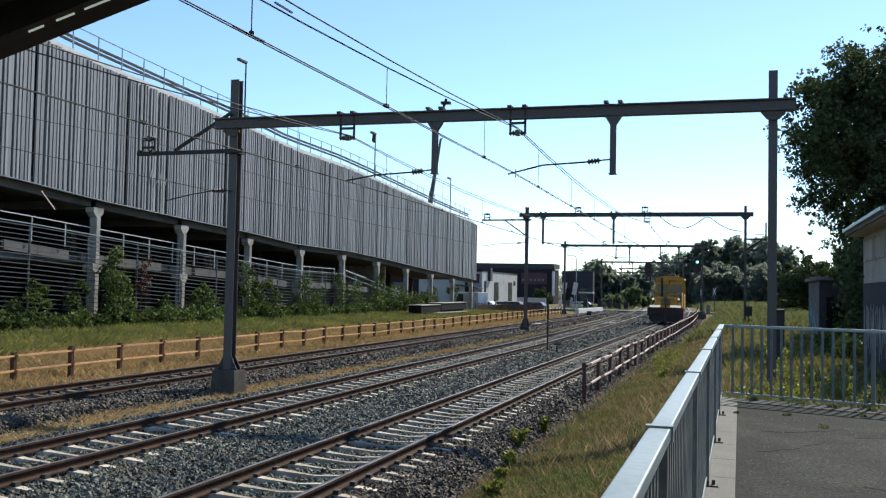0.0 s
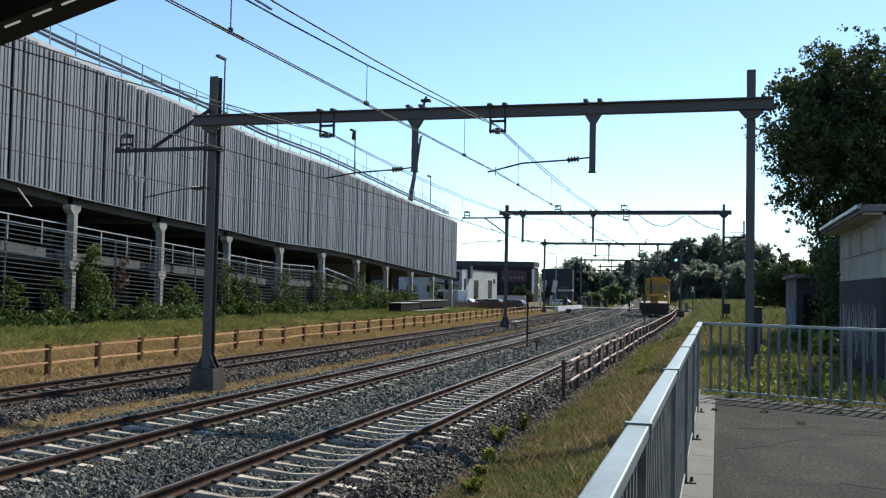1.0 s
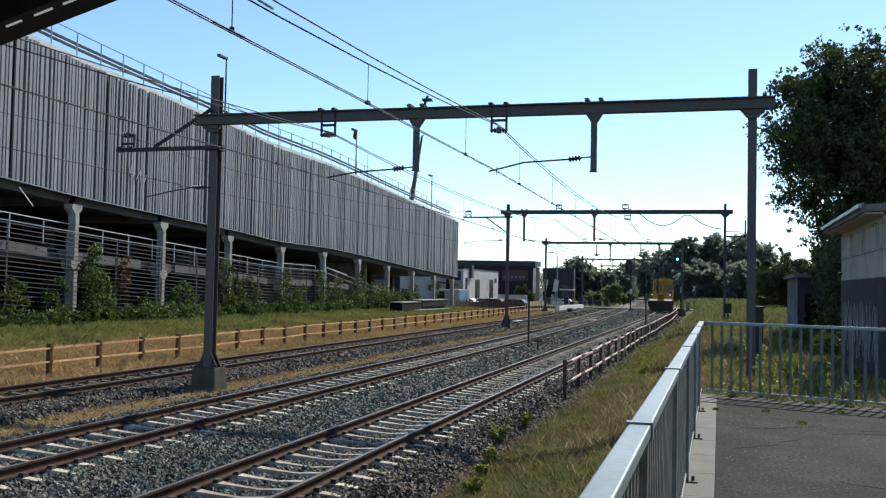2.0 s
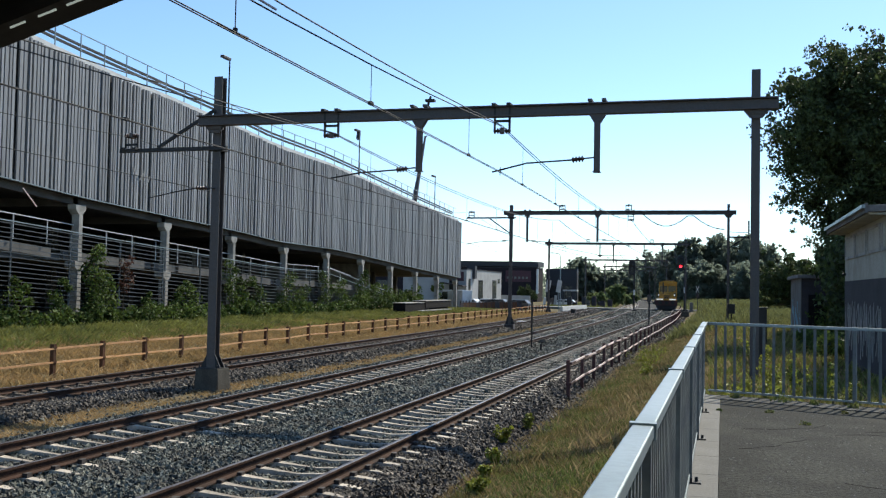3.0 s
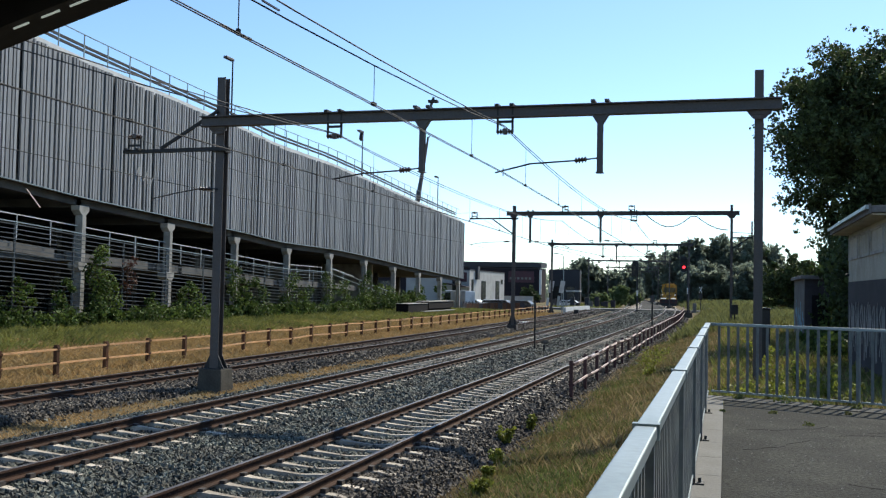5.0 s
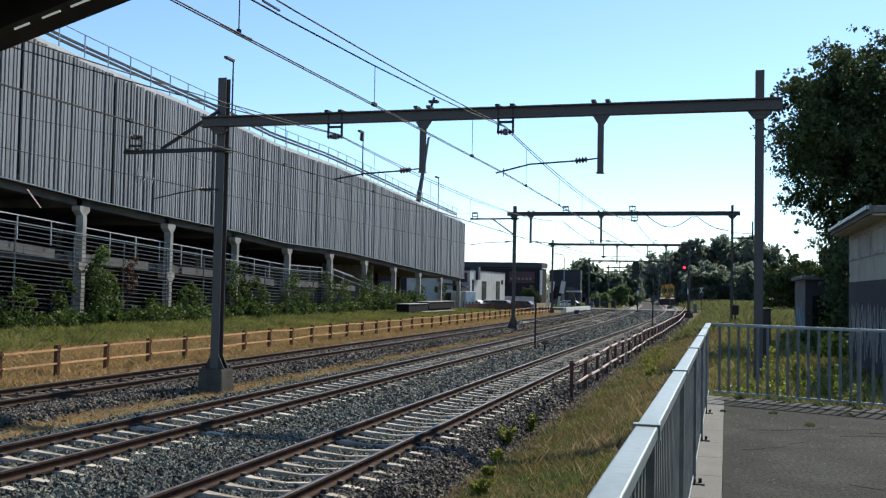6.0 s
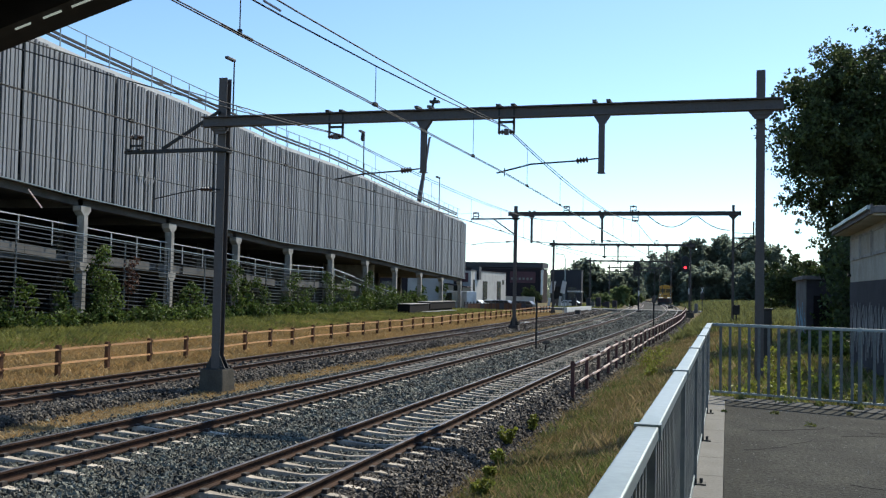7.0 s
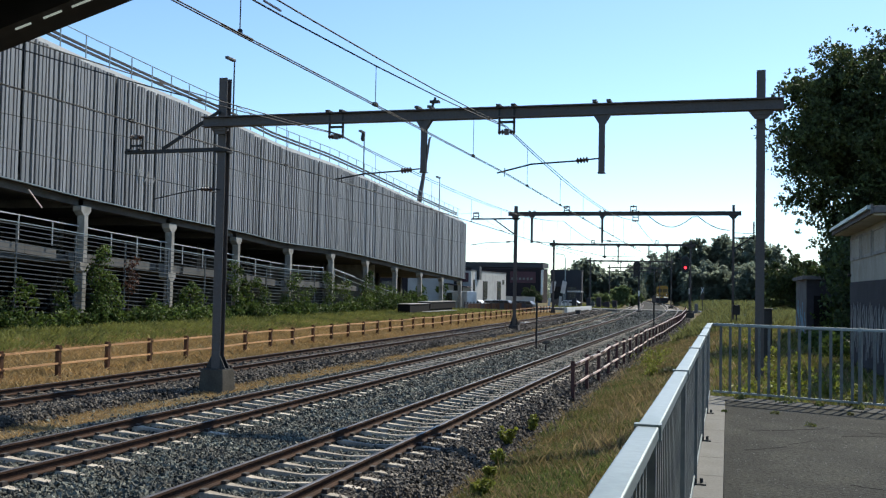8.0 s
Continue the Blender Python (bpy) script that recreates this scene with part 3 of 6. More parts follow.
def build_line(u, offs, zc, zm, label):
    """Contact wire and messenger wire of one track, with droppers between."""
    line = thing("overhead_wire", label, "overhead wire", group="overhead wires")

    def at(y):
        x = lerp_table(y, [(a, u + bend(a, u) + offs[i % len(offs)]) for i, a in enumerate(SUPPORT)])
        return x

    for dx in (-0.025, 0.025):
        part("contact_wire", Shape().tube([(at(y) + dx, y, zc) for y in SUPPORT[:6]], 0.009, 5), M["wire"], line)
    for a, b in zip(SUPPORT, SUPPORT[1:6]):
        n = 14
        pts = []
        for i in range(n + 1):
            k = i / n
            y = a + (b - a) * k
            za, zb = (zm if a < 30 else zm + 0.8), (zm if b < 30 else zm + 0.8)
            pts.append((at(y), y, za + (zb - za) * k - (0.78 if b < 30 else 0.60) * 4 * k * (1 - k)))
        for dx, lift in ((-0.02, 0.0), (0.03, 0.22)):
            part("messenger_wire", Shape().tube([(x + dx, y, z + lift * max(0, zm - z)) for x, y, z in pts], 0.012, 5), M["wire"], line)
        for i in range(1, n, 2):
            x, y, z = pts[i]
            drop = Shape().tube([(x, y, z), (x, y, zc)], 0.006, 4)
            drop.box(x - 0.03, x + 0.03, y - 0.06, y + 0.06, zc - 0.015, zc + 0.04)
            part("dropper", drop, M["wire"], line)
    return line


build_line(-6.02, (0.3, 0.62, -0.03, 0.2), 5.53, 6.70, "twin contact wire and messenger wire over the main track")
build_line(-10.23, (0.1, 0.3, -0.4, 0.2), 5.40, 6.62, "contact wire and messenger wire over the second track")


def cable(name, pts, r, label, category="cable", sag=0.0):
    s = Shape()
    for p, q in zip(pts, pts[1:]):
        p, q = Vector(p), Vector(q)
        s.tube([p.lerp(q, i / 10) - Vector((0, 0, sag * 4 * (i / 10) * (1 - i / 10))) for i in range(11)], r, 5)
    return tagged(new(name, s.mesh(name, M["wire"])), label, category)


cable("feeder_wire", [(-13.2, -19, 5.5), (-13.95, 23.85, 5.2), (-17.4, 67.2, 5.75), (-21.0, 117.7, 5.6)], 0.010, "thin wire along the side track", sag=0.05)
cable("feeder_wire", [(-15.9, -19, 7.3), (-16.05, 23.9, 6.65), (-17.25, 67.3, 8.0), (-21.3, 117.9, 8.4)], 0.009, "thin wire hung from the masts' side arms", sag=0.7)
loop = Shape()
loop.tube([(-5.5 + 5.6 * (i / 14), 67.15, 8.05 - 1.05 * math.sin(math.pi * min(1, i / 9)) * (1 if i < 9 else 0) - (0.35 + 0.9 * (1 - ((14 - i) / 5) ** 2) if i >= 9 else 0)) for i in range(15)], 0.03, 5)
part("cable_loop", loop, M["wire"], P2, "slack cable hung from the beam")

bar1 = thing("wire_clamp", "dark clamp bar on the contact wire with its feeder cable", "wire clamp")
part("clamp_bar", Shape().bar((-5.61, 9.95, 5.585), (-5.58, 10.65, 5.585), 0.022, 0.026), M["wire"], bar1)
part("clamp", Shape().box(-5.615, -5.575, 10.33, 10.38, 5.565, 5.64), M["wire"], bar1)
part("cable", Shape().tube([(-5.6, 10.36, 5.63), (-5.6, 10.36, 6.02)], 0.008, 5), M["wire"], bar1)
bar2 = thing("wire_clamp", "small dark clamp bar on the messenger wire", "wire clamp")
part("clamp_bar", Shape().bar((-5.42, 10.6, 6.045), (-5.41, 11.05, 6.045), 0.022, 0.022), M["insulator"], bar2)

# ---- platform with its railing ----
plat = tagged(new("platform", Shape().prism([(-0.02, -14), (-0.02, 16.02), (6.5, 13.6), (6.5, -14)], 0.1, 1.0, axis="z").mesh("platform", M["asphalt"])),
              "worn grey asphalt platform surface", "platform", kind="structure")
edge = thing("kerb", "pale concrete edging slabs along the platform", "kerb", kind="structure")
for i in range(30):
    y0 = 16.0 - i
    part("slab", Shape().box(-0.40, -0.024, y0 - 0.994, y0, 0.2, 1.006), M["kerb"], edge, bevel=0.006)
tiles = thing("paving_strip", "grey paving tiles along the back of the platform", "paving", kind="structure")
B0, B1 = Vector((-0.02, 16.02, 0)), Vector((6.5, 13.6, 0))
BD = (B1 - B0).normalized()
BN = Vector((BD.y, -BD.x, 0))
tile = Shape().box(0.006, 0.294, 0.006, 0.294, 0, 0.02).mesh("tile", M["tile"])
for i in range(22):
    for j in range(2):
        ob = new("tile", tile)
        ob.parent = tiles
        q = B0 + BD * (0.05 + 0.3 * i) + BN * (0.32 + 0.3 * j)
        ob.matrix_basis = Matrix.Translation((q.x, q.y, 0.992)) @ Matrix.Rotation(math.atan2(BD.y, BD.x), 4, "Z")


def build_railing(p, q, posts, label, top_w=0.085, zt=2.14, z0=1.0, step=0.125, inner=True, flat=True):
    """A galvanised railing from p to q with posts at the given distances."""
    r = thing("railing", label, "railing")
    p, q = Vector(p), Vector(q)
    d = (q - p).normalized()
    L = (q - p).length
    n = Vector((d.y, -d.x, 0))
    ang = math.degrees(math.atan2(d.y, d.x))
    stops = [0.0] + posts + [L]
    for a, b in zip(stops, stops[1:]):
        if b - a < 0.1:
            continue
        part("top_rail", Shape().bar((*(p + d * (a + 0.008)).xy, zt - 0.02), (*(p + d * (b - 0.008)).xy, zt - 0.02), top_w, 0.045), M["galv"], r, "galvanised flat top rail", bevel=0.006)
        part("bottom_rail", Shape().bar((*(p + d * (a + 0.03)).xy, z0 + 0.07), (*(p + d * (b - 0.03)).xy, z0 + 0.07), 0.03, 0.03), M["galv"], r)
    for a in posts:
        c = p + d * a
        s = Shape()
        s.bar((c.x, c.y, z0 - 0.25), (c.x, c.y, zt - 0.043), 0.06, 0.05, up=tuple(d))
        part("post", s, M["shadegalv"], r, bevel=0.004)
        part("joint_cover", Shape().bar((*(c - d * 0.022).xy, zt - 0.018), (*(c + d * 0.022).xy, zt - 0.018), top_w + 0.016, 0.056), M["galv"], r, "joint sleeve on the top rail")
        if inner:
            k = Shape()
            k.box(-0.055, 0.055, -0.06, 0.06, 0, 0.012)
            k.tube([(0.015, 0, 0.01), (0.015, 0, 0.05)], 0.014, 6)
            k.box(-0.035, -0.02, -0.05, 0.05, 0.01, 0.05)
            ob = part("foot_bracket", k, M["dark"], r, "dark bolted foot bracket")
            ob.matrix_basis = pose(c.x + n.x * 0.05, c.y + n.y * 0.05, z0 + 0.006, 0, 0, ang - 90)
    a = step
    baluster = Shape().box(-0.006, 0.006, -0.02, 0.02, z0 + 0.07, zt - 0.045).mesh("baluster", M["shadegalv"])
    while a < L - 0.04:
        if all(abs(a - b) > 0.05 for b in posts):
            c = p + d * a
            ob = new("baluster", baluster)
            ob.parent = r
            ob.matrix_basis = pose(c.x, c.y, 0, 0, 0, ang + 90 if flat else ang)
        a += step
    return r


build_railing((-0.262, -4.0, 0), (-0.268, 16.06, 0), [2.45 + 2.53 * i for i in range(7)], "galvanised steel platform railing with flat top rail", top_w=0.078)
build_railing((-0.24, 16.09, 0), (6.4, 13.62, 0), [2.23 + 2.5 * i for i in range(2)], "galvanised steel railing closing the platform's end", top_w=0.05, inner=False, step=0.1515)

# ---- canopy over the platform, its dark end edge above the camera ----
can = thing("platform_canopy", "dark steel platform canopy with lamp strips beneath", "canopy")


def canopy_z(x):
    return 3.62 + 0.285 * (x + 2.04)


roof = Shape()
xs = (-5.5, 4.5)
roof.prism([(xs[0], canopy_z(xs[0]) + 0.02), (xs[1], canopy_z(xs[1]) + 0.02), (xs[1], canopy_z(xs[1]) + 0.16), (xs[0], canopy_z(xs[0]) + 0.16)], -12, 2.9)
part("roof", roof, M["canopy"], can, "dark canopy roof")
part("fascia", Shape().prism([(xs[0], canopy_z(xs[0])), (xs[1], canopy_z(xs[1])), (xs[1], canopy_z(xs[1]) + 0.3), (xs[0], canopy_z(xs[0]) + 0.3)], 2.9, 3.0), M["canopy"], can, "dark fascia board")
for j in range(5):
    y = 2.35 - 2.4 * j
    part("rafter", Shape().prism([(xs[0], canopy_z(xs[0]) - 0.09), (xs[1], canopy_z(xs[1]) - 0.09), (xs[1], canopy_z(xs[1]) + 0.02), (xs[0], canopy_z(xs[0]) + 0.02)], y - 0.06, y + 0.06), M["canopy"], can)
for a, b in ((-2.31, -2.25), (-2.20, -2.13), (-2.09, -1.99), (-1.95, -1.83)):
    part("lamp_tube", Shape().bar((a, 2.72, canopy_z(a) - 0.09), (b, 2.72, canopy_z(b) - 0.09), 0.0045, 0.006), M["tube"], can, "pale lamp strip")
part("lamp_rail", Shape().prism([(-4.5, canopy_z(-4.5) - 0.084), (3.0, canopy_z(3.0) - 0.084), (3.0, canopy_z(3.0) + 0.03), (-4.5, canopy_z(-4.5) + 0.03)], 2.69, 2.75), M["canopy"], can)
for y in (-3.0, -9.0):
    part("column", Shape().hbeam((2.2, y, 1.0), (2.2, y, canopy_z(2.2) + 0.05), 0.2, 0.2, 0.02, up=(0, 1, 0)), M["canopy"], can)


# ---- parking garage along the line ----
GX = -32.0
BOTTOM = [(0, 9.0), (37, 7.35), (43, 6.93), (51, 6.58), (58, 6.30), (62, 6.10), (66.5, 5.82), (72, 5.76), (77, 5.72), (84.6, 5.42), (92.6, 5.03), (102, 4.58), (119.6, 3.88)]
CLAD_H = 6.95


def base_z(y):
    return lerp_table(y, BOTTOM)


def strip(s, x0, x1, zlow, zhigh, y0, y1, step=2.0):
    """A long body that follows the deck's slope."""
    n = max(1, round((y1 - y0) / step))
    ys = [y0 + (y1 - y0) * i / n for i in range(n + 1)]
    v = []
    for y in ys:
        v += [(x0, y, zlow(y)), (x1, y, zlow(y)), (x1, y, zhigh(y)), (x0, y, zhigh(y))]
    f = [(4 * i + a, 4 * i + (a + 1) % 4, 4 * i + 4 + (a + 1) % 4, 4 * i + 4 + a) for i in range(n) for a in range(4)]
    return s.add(v, f + [(3, 2, 1, 0), (4 * n, 4 * n + 1, 4 * n + 2, 4 * n + 3)])


def build_garage():
    g = thing("parking_garage", "long grey metal-clad parking garage on concrete pillars", "parking garage")
    Y0, Y1 = 12.0, 119.5
    part("deck", strip(Shape(), GX - 17, GX - 0.1, lambda y: base_z(y) - 0.05, lambda y: base_z(y) + 0.35, Y0, Y1), M["deck"], g, "sloping concrete parking deck")
    part("edge_beam", strip(Shape(), GX - 0.7, GX - 0.35, lambda y: base_z(y) - 0.42, lambda y: base_z(y) - 0.054, Y0, Y1 - 0.1), M["deck"], g, "concrete edge beam in the shade-darkened slab colour")
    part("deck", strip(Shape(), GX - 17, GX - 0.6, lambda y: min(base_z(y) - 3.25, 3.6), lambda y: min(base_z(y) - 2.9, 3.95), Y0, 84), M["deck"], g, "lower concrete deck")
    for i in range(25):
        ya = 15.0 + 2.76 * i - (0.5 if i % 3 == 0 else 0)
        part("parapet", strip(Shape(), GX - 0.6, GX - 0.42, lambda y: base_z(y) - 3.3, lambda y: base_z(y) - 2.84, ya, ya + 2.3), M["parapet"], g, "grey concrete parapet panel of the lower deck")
    part("rear_wall", strip(Shape(), GX - 17.3, GX - 17, lambda y: -0.3, lambda y: base_z(y) + 0.3, Y0, 119.3), M["inner"], g, "rear wall coloured dark for the unlit interior")
    part("cross_wall", Shape().box(GX - 17, GX - 3.2, 95, 95.3, -0.3, base_z(95)), M["concrete"], g, "pale inner wall")
    part("roof_deck", strip(Shape(), GX - 17, GX - 0.62, lambda y: base_z(y) + CLAD_H - 0.4, lambda y: base_z(y) + CLAD_H - 0.1, Y0, Y1), M["deck"], g)
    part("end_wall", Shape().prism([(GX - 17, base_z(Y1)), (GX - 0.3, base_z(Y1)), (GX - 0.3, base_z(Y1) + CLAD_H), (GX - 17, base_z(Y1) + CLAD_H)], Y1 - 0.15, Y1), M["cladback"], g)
    # backing coloured near-black, so the slat gaps look deeply shaded
    part("cladding_frame", strip(Shape(), GX - 0.3, GX - 0.12, lambda y: base_z(y) + 0.06, lambda y: base_z(y) + CLAD_H - 0.05, Y0, Y1), M["cladback"], g, "backing frame, near-black to deepen shade between the slats")
    part("parapet", strip(Shape(), GX - 0.62, GX - 0.32, lambda y: base_z(y) + CLAD_H - 0.12, lambda y: base_z(y) + CLAD_H + 0.38, Y0, Y1), M["white"], g, "sunlit white roof parapet")
    for low in (0.93, 1.17):
        part("guard_rail", strip(Shape(), GX - 0.95, GX - 0.85, lambda y: base_z(y) + CLAD_H + low, lambda y: base_z(y) + CLAD_H + low + 0.13, Y0, Y1 - 1), M["cladback"], g, "dark roof guard rail")
    part("hand_rail", strip(Shape(), GX - 0.45, GX - 0.40, lambda y: base_z(y) + CLAD_H + 1.62, lambda y: base_z(y) + CLAD_H + 1.66, Y0, Y1 - 1), M["galv"], g, "thin roof hand rail")
    post = Shape().box(-0.025, 0.025, -0.025, 0.025, -0.1, 1.62).mesh("rail_post", M["galv"])
    y = Y0 + 0.7
    while y < Y1 - 1:
        ob = new("rail_post", post)
        ob.parent = g
        ob.matrix_basis = pose(GX - 0.425, y, base_z(y) + CLAD_H)
        y += 2.05
    # pillars with their capitals, every 8.25 m, on the sloping deck's underside
    for i in range(-3, 10):
        y = 43.35 + 8.29 * i
        zt = base_z(y) - 0.42
        p = Shape().box(GX - 0.42, GX + 0.02, y - 0.16, y + 0.16, -0.3, zt - 0.5)
        p.prism([(y - 0.16, zt - 0.5), (y + 0.16, zt - 0.5), (y + 0.42, zt - 0.25), (y + 0.42, zt), (y - 0.42, zt), (y - 0.42, zt - 0.25)], GX - 0.5, GX + 0.0, axis="x")
        if y < 70:
            zl = base_z(y) - 3.35
            p.prism([(y - 0.16, zl - 0.5), (y + 0.16, zl - 0.5), (y + 0.4, zl - 0.3), (y + 0.4, zl), (y - 0.4, zl), (y - 0.4, zl - 0.3)], GX - 0.6, GX + 0.04, axis="x")
        part("pillar", p, M["concrete"], g, "concrete pillar with a flared capital", bevel=0.02)
        q = Shape().box(GX - 8.3, GX - 7.9, y - 0.27, y + 0.27, -0.3, base_z(y) - 0.05)
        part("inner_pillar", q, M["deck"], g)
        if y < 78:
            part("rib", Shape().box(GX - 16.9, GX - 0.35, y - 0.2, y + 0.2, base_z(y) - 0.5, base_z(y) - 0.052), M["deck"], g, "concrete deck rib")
    # corrugated panels hung side by side with dark gaps
    rnd = random.Random(5)
    kinds = []
    for n in range(9):
        # each panel carries three or four upright slats of uneven width on a dark sheet
        w, edge, sl = 0.0, [], Shape()
        for k in range(rnd.choice((2, 3, 3, 4))):
            wide = rnd.choice((0.11, 0.14, 0.18, 0.22))
            edge.append((w, w + wide))
            w += wide + rnd.choice((0.08, 0.11, 0.16))
        for a, b in edge:
            sl.box(-0.02, rnd.choice((0.07, 0.09, 0.11)), a - w / 2, b - w / 2, 0, CLAD_H)
        kinds.append((w, sl.mesh("cladding_panel", M["clad"])))
    y = Y0
    while y < Y1 - 0.4:
        w, me = rnd.choice(kinds)
        ob = new("cladding_panel", me)
        ob.parent = g
        ob.matrix_basis = pose(GX + rnd.uniform(-0.02, 0.05), y + w / 2, base_z(y + w / 2) + rnd.uniform(-0.02, 0.02), 0, 0, rnd.uniform(-1.5, 1.5))
        y += w + rnd.choice((0.0, 0.0, 0.02, 0.16 if y < 75 else 0.03))
    part("bottom_trim", strip(Shape(), GX - 0.02, GX + 0.14, lambda y: base_z(y) - 0.06, lambda y: base_z(y) - 0.01, Y0, Y1), M["galv"], g, "pale metal trim under the cladding")
    return g


garage = build_garage()
for i, (a, b, h) in enumerate(((0.0, 0.15, 0.5), (0.35, 0.2, 0.7), (0.62, 0.95, 0.45), (1.1, 1.0, 0.75), (1.35, 1.65, 0.6))):
    part("graffiti_stroke", Shape().bar((GX + 0.19, 47.6 + a, 8.55 - 0.12 * i), (GX + 0.19, 47.6 + b, 8.55 - 0.12 * i + h), 0.02, 0.055, up=(0, 1, 0)), M["offwhite"], garage, "pale scrawled stroke")
part("loose_bar", Shape().bar((GX + 0.2, 38.7, 7.2 - 0.3), (GX + 0.2, 39.7, 6.1), 0.03, 0.06), M["pink"], garage, "hanging pale bar")

# roof lamps on the top deck
for i, (y, h) in enumerate(((60.6, 18.2), (86.0, 17.2), (111.3, 15.8))):
    l = thing("lamp_post", "tall roof lamp post with a flat head", "lamp post", group="roof lamps")
    x = -33.1
    part("pole", Shape().tube([(x, y, base_z(y) + CLAD_H - 0.1), (x, y, h)], 0.07, 8, r1=0.05), M["dark"], l)
    part("lamp_head", Shape().box(x - 0.2, x + 0.08, y - 1.0, y + 0.1, h - 0.12, h + 0.06), M["mast"], l, "flat grey lamp head", bevel=0.03)
    if i == 1:
        part("floodlight", Shape().prism([(y - 0.55, h - 0.75), (y - 0.2, h - 0.9), (y - 0.15, h - 0.2), (y - 0.35, h - 0.15)], x - 0.15, x + 0.15, axis="x"), M["dark"], l, "dark floodlight")

pl = thing("roof_mast", "dark tapered mast leaning on the garage roof", "mast")
part("pole", Shape().tube([(-33.3, 103.6, base_z(103.6) + CLAD_H - 0.15), (-33.3, 105.4, 15.2), (-33.3, 107.6, 20.0)], 0.34, 8, r1=0.12), M["mast"], pl)
part("bracket", Shape().bar((-33.3, 107.2, 19.7), (-33.3, 108.2, 20.2), 0.12, 0.1), M["dark"], pl)

# slatted screen and hand rail in front of the lower decks
FX = -30.6
SCREEN = [(0, 6.5), (35.4, 5.2), (43.6, 4.75), (55.5, 4.15), (63.7, 3.70), (73.2, 3.62), (80.8, 2.72), (88, 1.9)]


def screen_z(y):
    return lerp_table(y, SCREEN)


RX = -32.3


def rail_z(y):
    """Height of the hand rail that runs behind the pillars."""
    return 2.61 + (screen_z(y) + 0.40 - 2.61) * 1.055


def build_screen():
    f = thing("slatted_fence", "tall grey slatted metal screen with a hand rail", "fence")
    y, n = 16.0, 0
    while y < 73:
        part("post", Shape().box(FX - 0.09, FX - 0.02, y - 0.04, y + 0.04, -0.3, screen_z(y) + 0.05), M["slat"], f)
        nxt = min(73.2, y + 4.13)
        k = 0
        while True:
            z0, z1 = screen_z(y) - 0.215 * k - 0.05, screen_z(nxt) - 0.215 * k - 0.05
            if min(z0, z1) < 0.35:
                break
            part("slat", Shape().bar((FX, y + 0.01, z0), (FX, nxt - 0.01, z1), 0.025, 0.038), M["slat"], f)
            k += 1
        part("top_bar", Shape().bar((FX, y + 0.005, screen_z(y) + 0.06), (FX, nxt - 0.005, screen_z(nxt) + 0.06), 0.06, 0.05), M["galv"], f, "pale top bar")
        y = nxt
    for a in range(0, 27):
        y0 = 16 + 2.3 * a
        y1 = y0 + 2.3
        if y1 > 88:
            break
        if not (73 < y1 < 75):
            part("hand_rail", Shape().bar((RX, y0 * 1.055, rail_z(y0)), (RX, y1 * 1.055, rail_z(y1)), 0.05, 0.05), M["palesteel"], f, "pale hand rail")
        part("rail_post", Shape().box(RX - 0.025, RX + 0.025, y0 * 1.055 - 0.02, y0 * 1.055 + 0.02, rail_z(y0) - 1.2, rail_z(y0)), M["palesteel"], f)
    for dz in (0.0, 0.42):
        part("stair_rail", Shape().bar((FX - 0.2, 73.3, 3.62 + dz), (FX - 0.2, 89, 1.6 + dz), 0.05, 0.05), M["galv"], f, "sloping stair rail")
    for y in (76, 80, 84, 88.6):
        part("rail_post", Shape().box(FX - 0.225, FX - 0.175, y - 0.02, y + 0.02, -0.3, lerp_table(y, [(73.3, 4.04), (89, 2.02)])), M["galv"], f)


build_screen()


# ---- track-side fences ----
def build_fence(name, label, u, y0, y1, step, post_h, rails, mp, mr, seed, rail_t=(0.04, 0.09), post_w=0.09, tail=None):
    f = thing(name, label, "fence")
    rnd = random.Random(seed)
    ys = []
    y = y0
    while y < y1:
        ys.append(y)
        y += step
    tops = []
    for y in ys:
        x = u + bend(y, u)
        z = ground_z(x, y)
        j = rnd.uniform(-0.04, 0.04)
        tops.append((x, y, z, j))
        p = Shape()
        p.bar((x, y, z - 0.3), (x + rnd.uniform(-0.02, 0.02), y, z + post_h + j), post_w, post_w, up=(0, 1, 0))
        for r in rails:
            p.box(x - 0.07, x + 0.09, y - 0.07, y + 0.07, z + r - 0.035 + j, z + r + 0.035 + j)
        part("post", p, mp, f)
    for (xa, ya, za, ja), (xb, yb, zb, jb) in zip(tops, tops[1:]):
        for r in rails:
            p = Vector((xa + 0.06, ya + 0.03, za + r + ja * 0.6 + rnd.uniform(-0.02, 0.02)))
            q = Vector((xb + 0.06, yb - 0.03, zb + r + jb * 0.6 + rnd.uniform(-0.02, 0.02)))
            if tail:
                # one end of each rail is dark, the rest pale
                m = p.lerp(q, rnd.uniform(0.26, 0.4))
                part("rail_end", Shape().bar(p, m, *rail_t), tail, f, "dark red end of a rail")
                p = m
            part("rail", Shape().bar(p, q, *rail_t), mr, f)
    return f


build_fence("fence", "rusty orange two-rail fence along the verge", -19.45, 13.0, 126, 2.45, 0.98, (0.45, 0.88), M["rustpost"], M["orange"], 3, rail_t=(0.04, 0.055), post_w=0.125)
build_fence("fence", "dark red posts with pale rails beside the track", -4.1, 27.2, 146, 2.8, 1.12, (0.46, 1.03), M["redpost"], M["pink"], 4, rail_t=(0.04, 0.055), post_w=0.1, tail=M["redpost"])


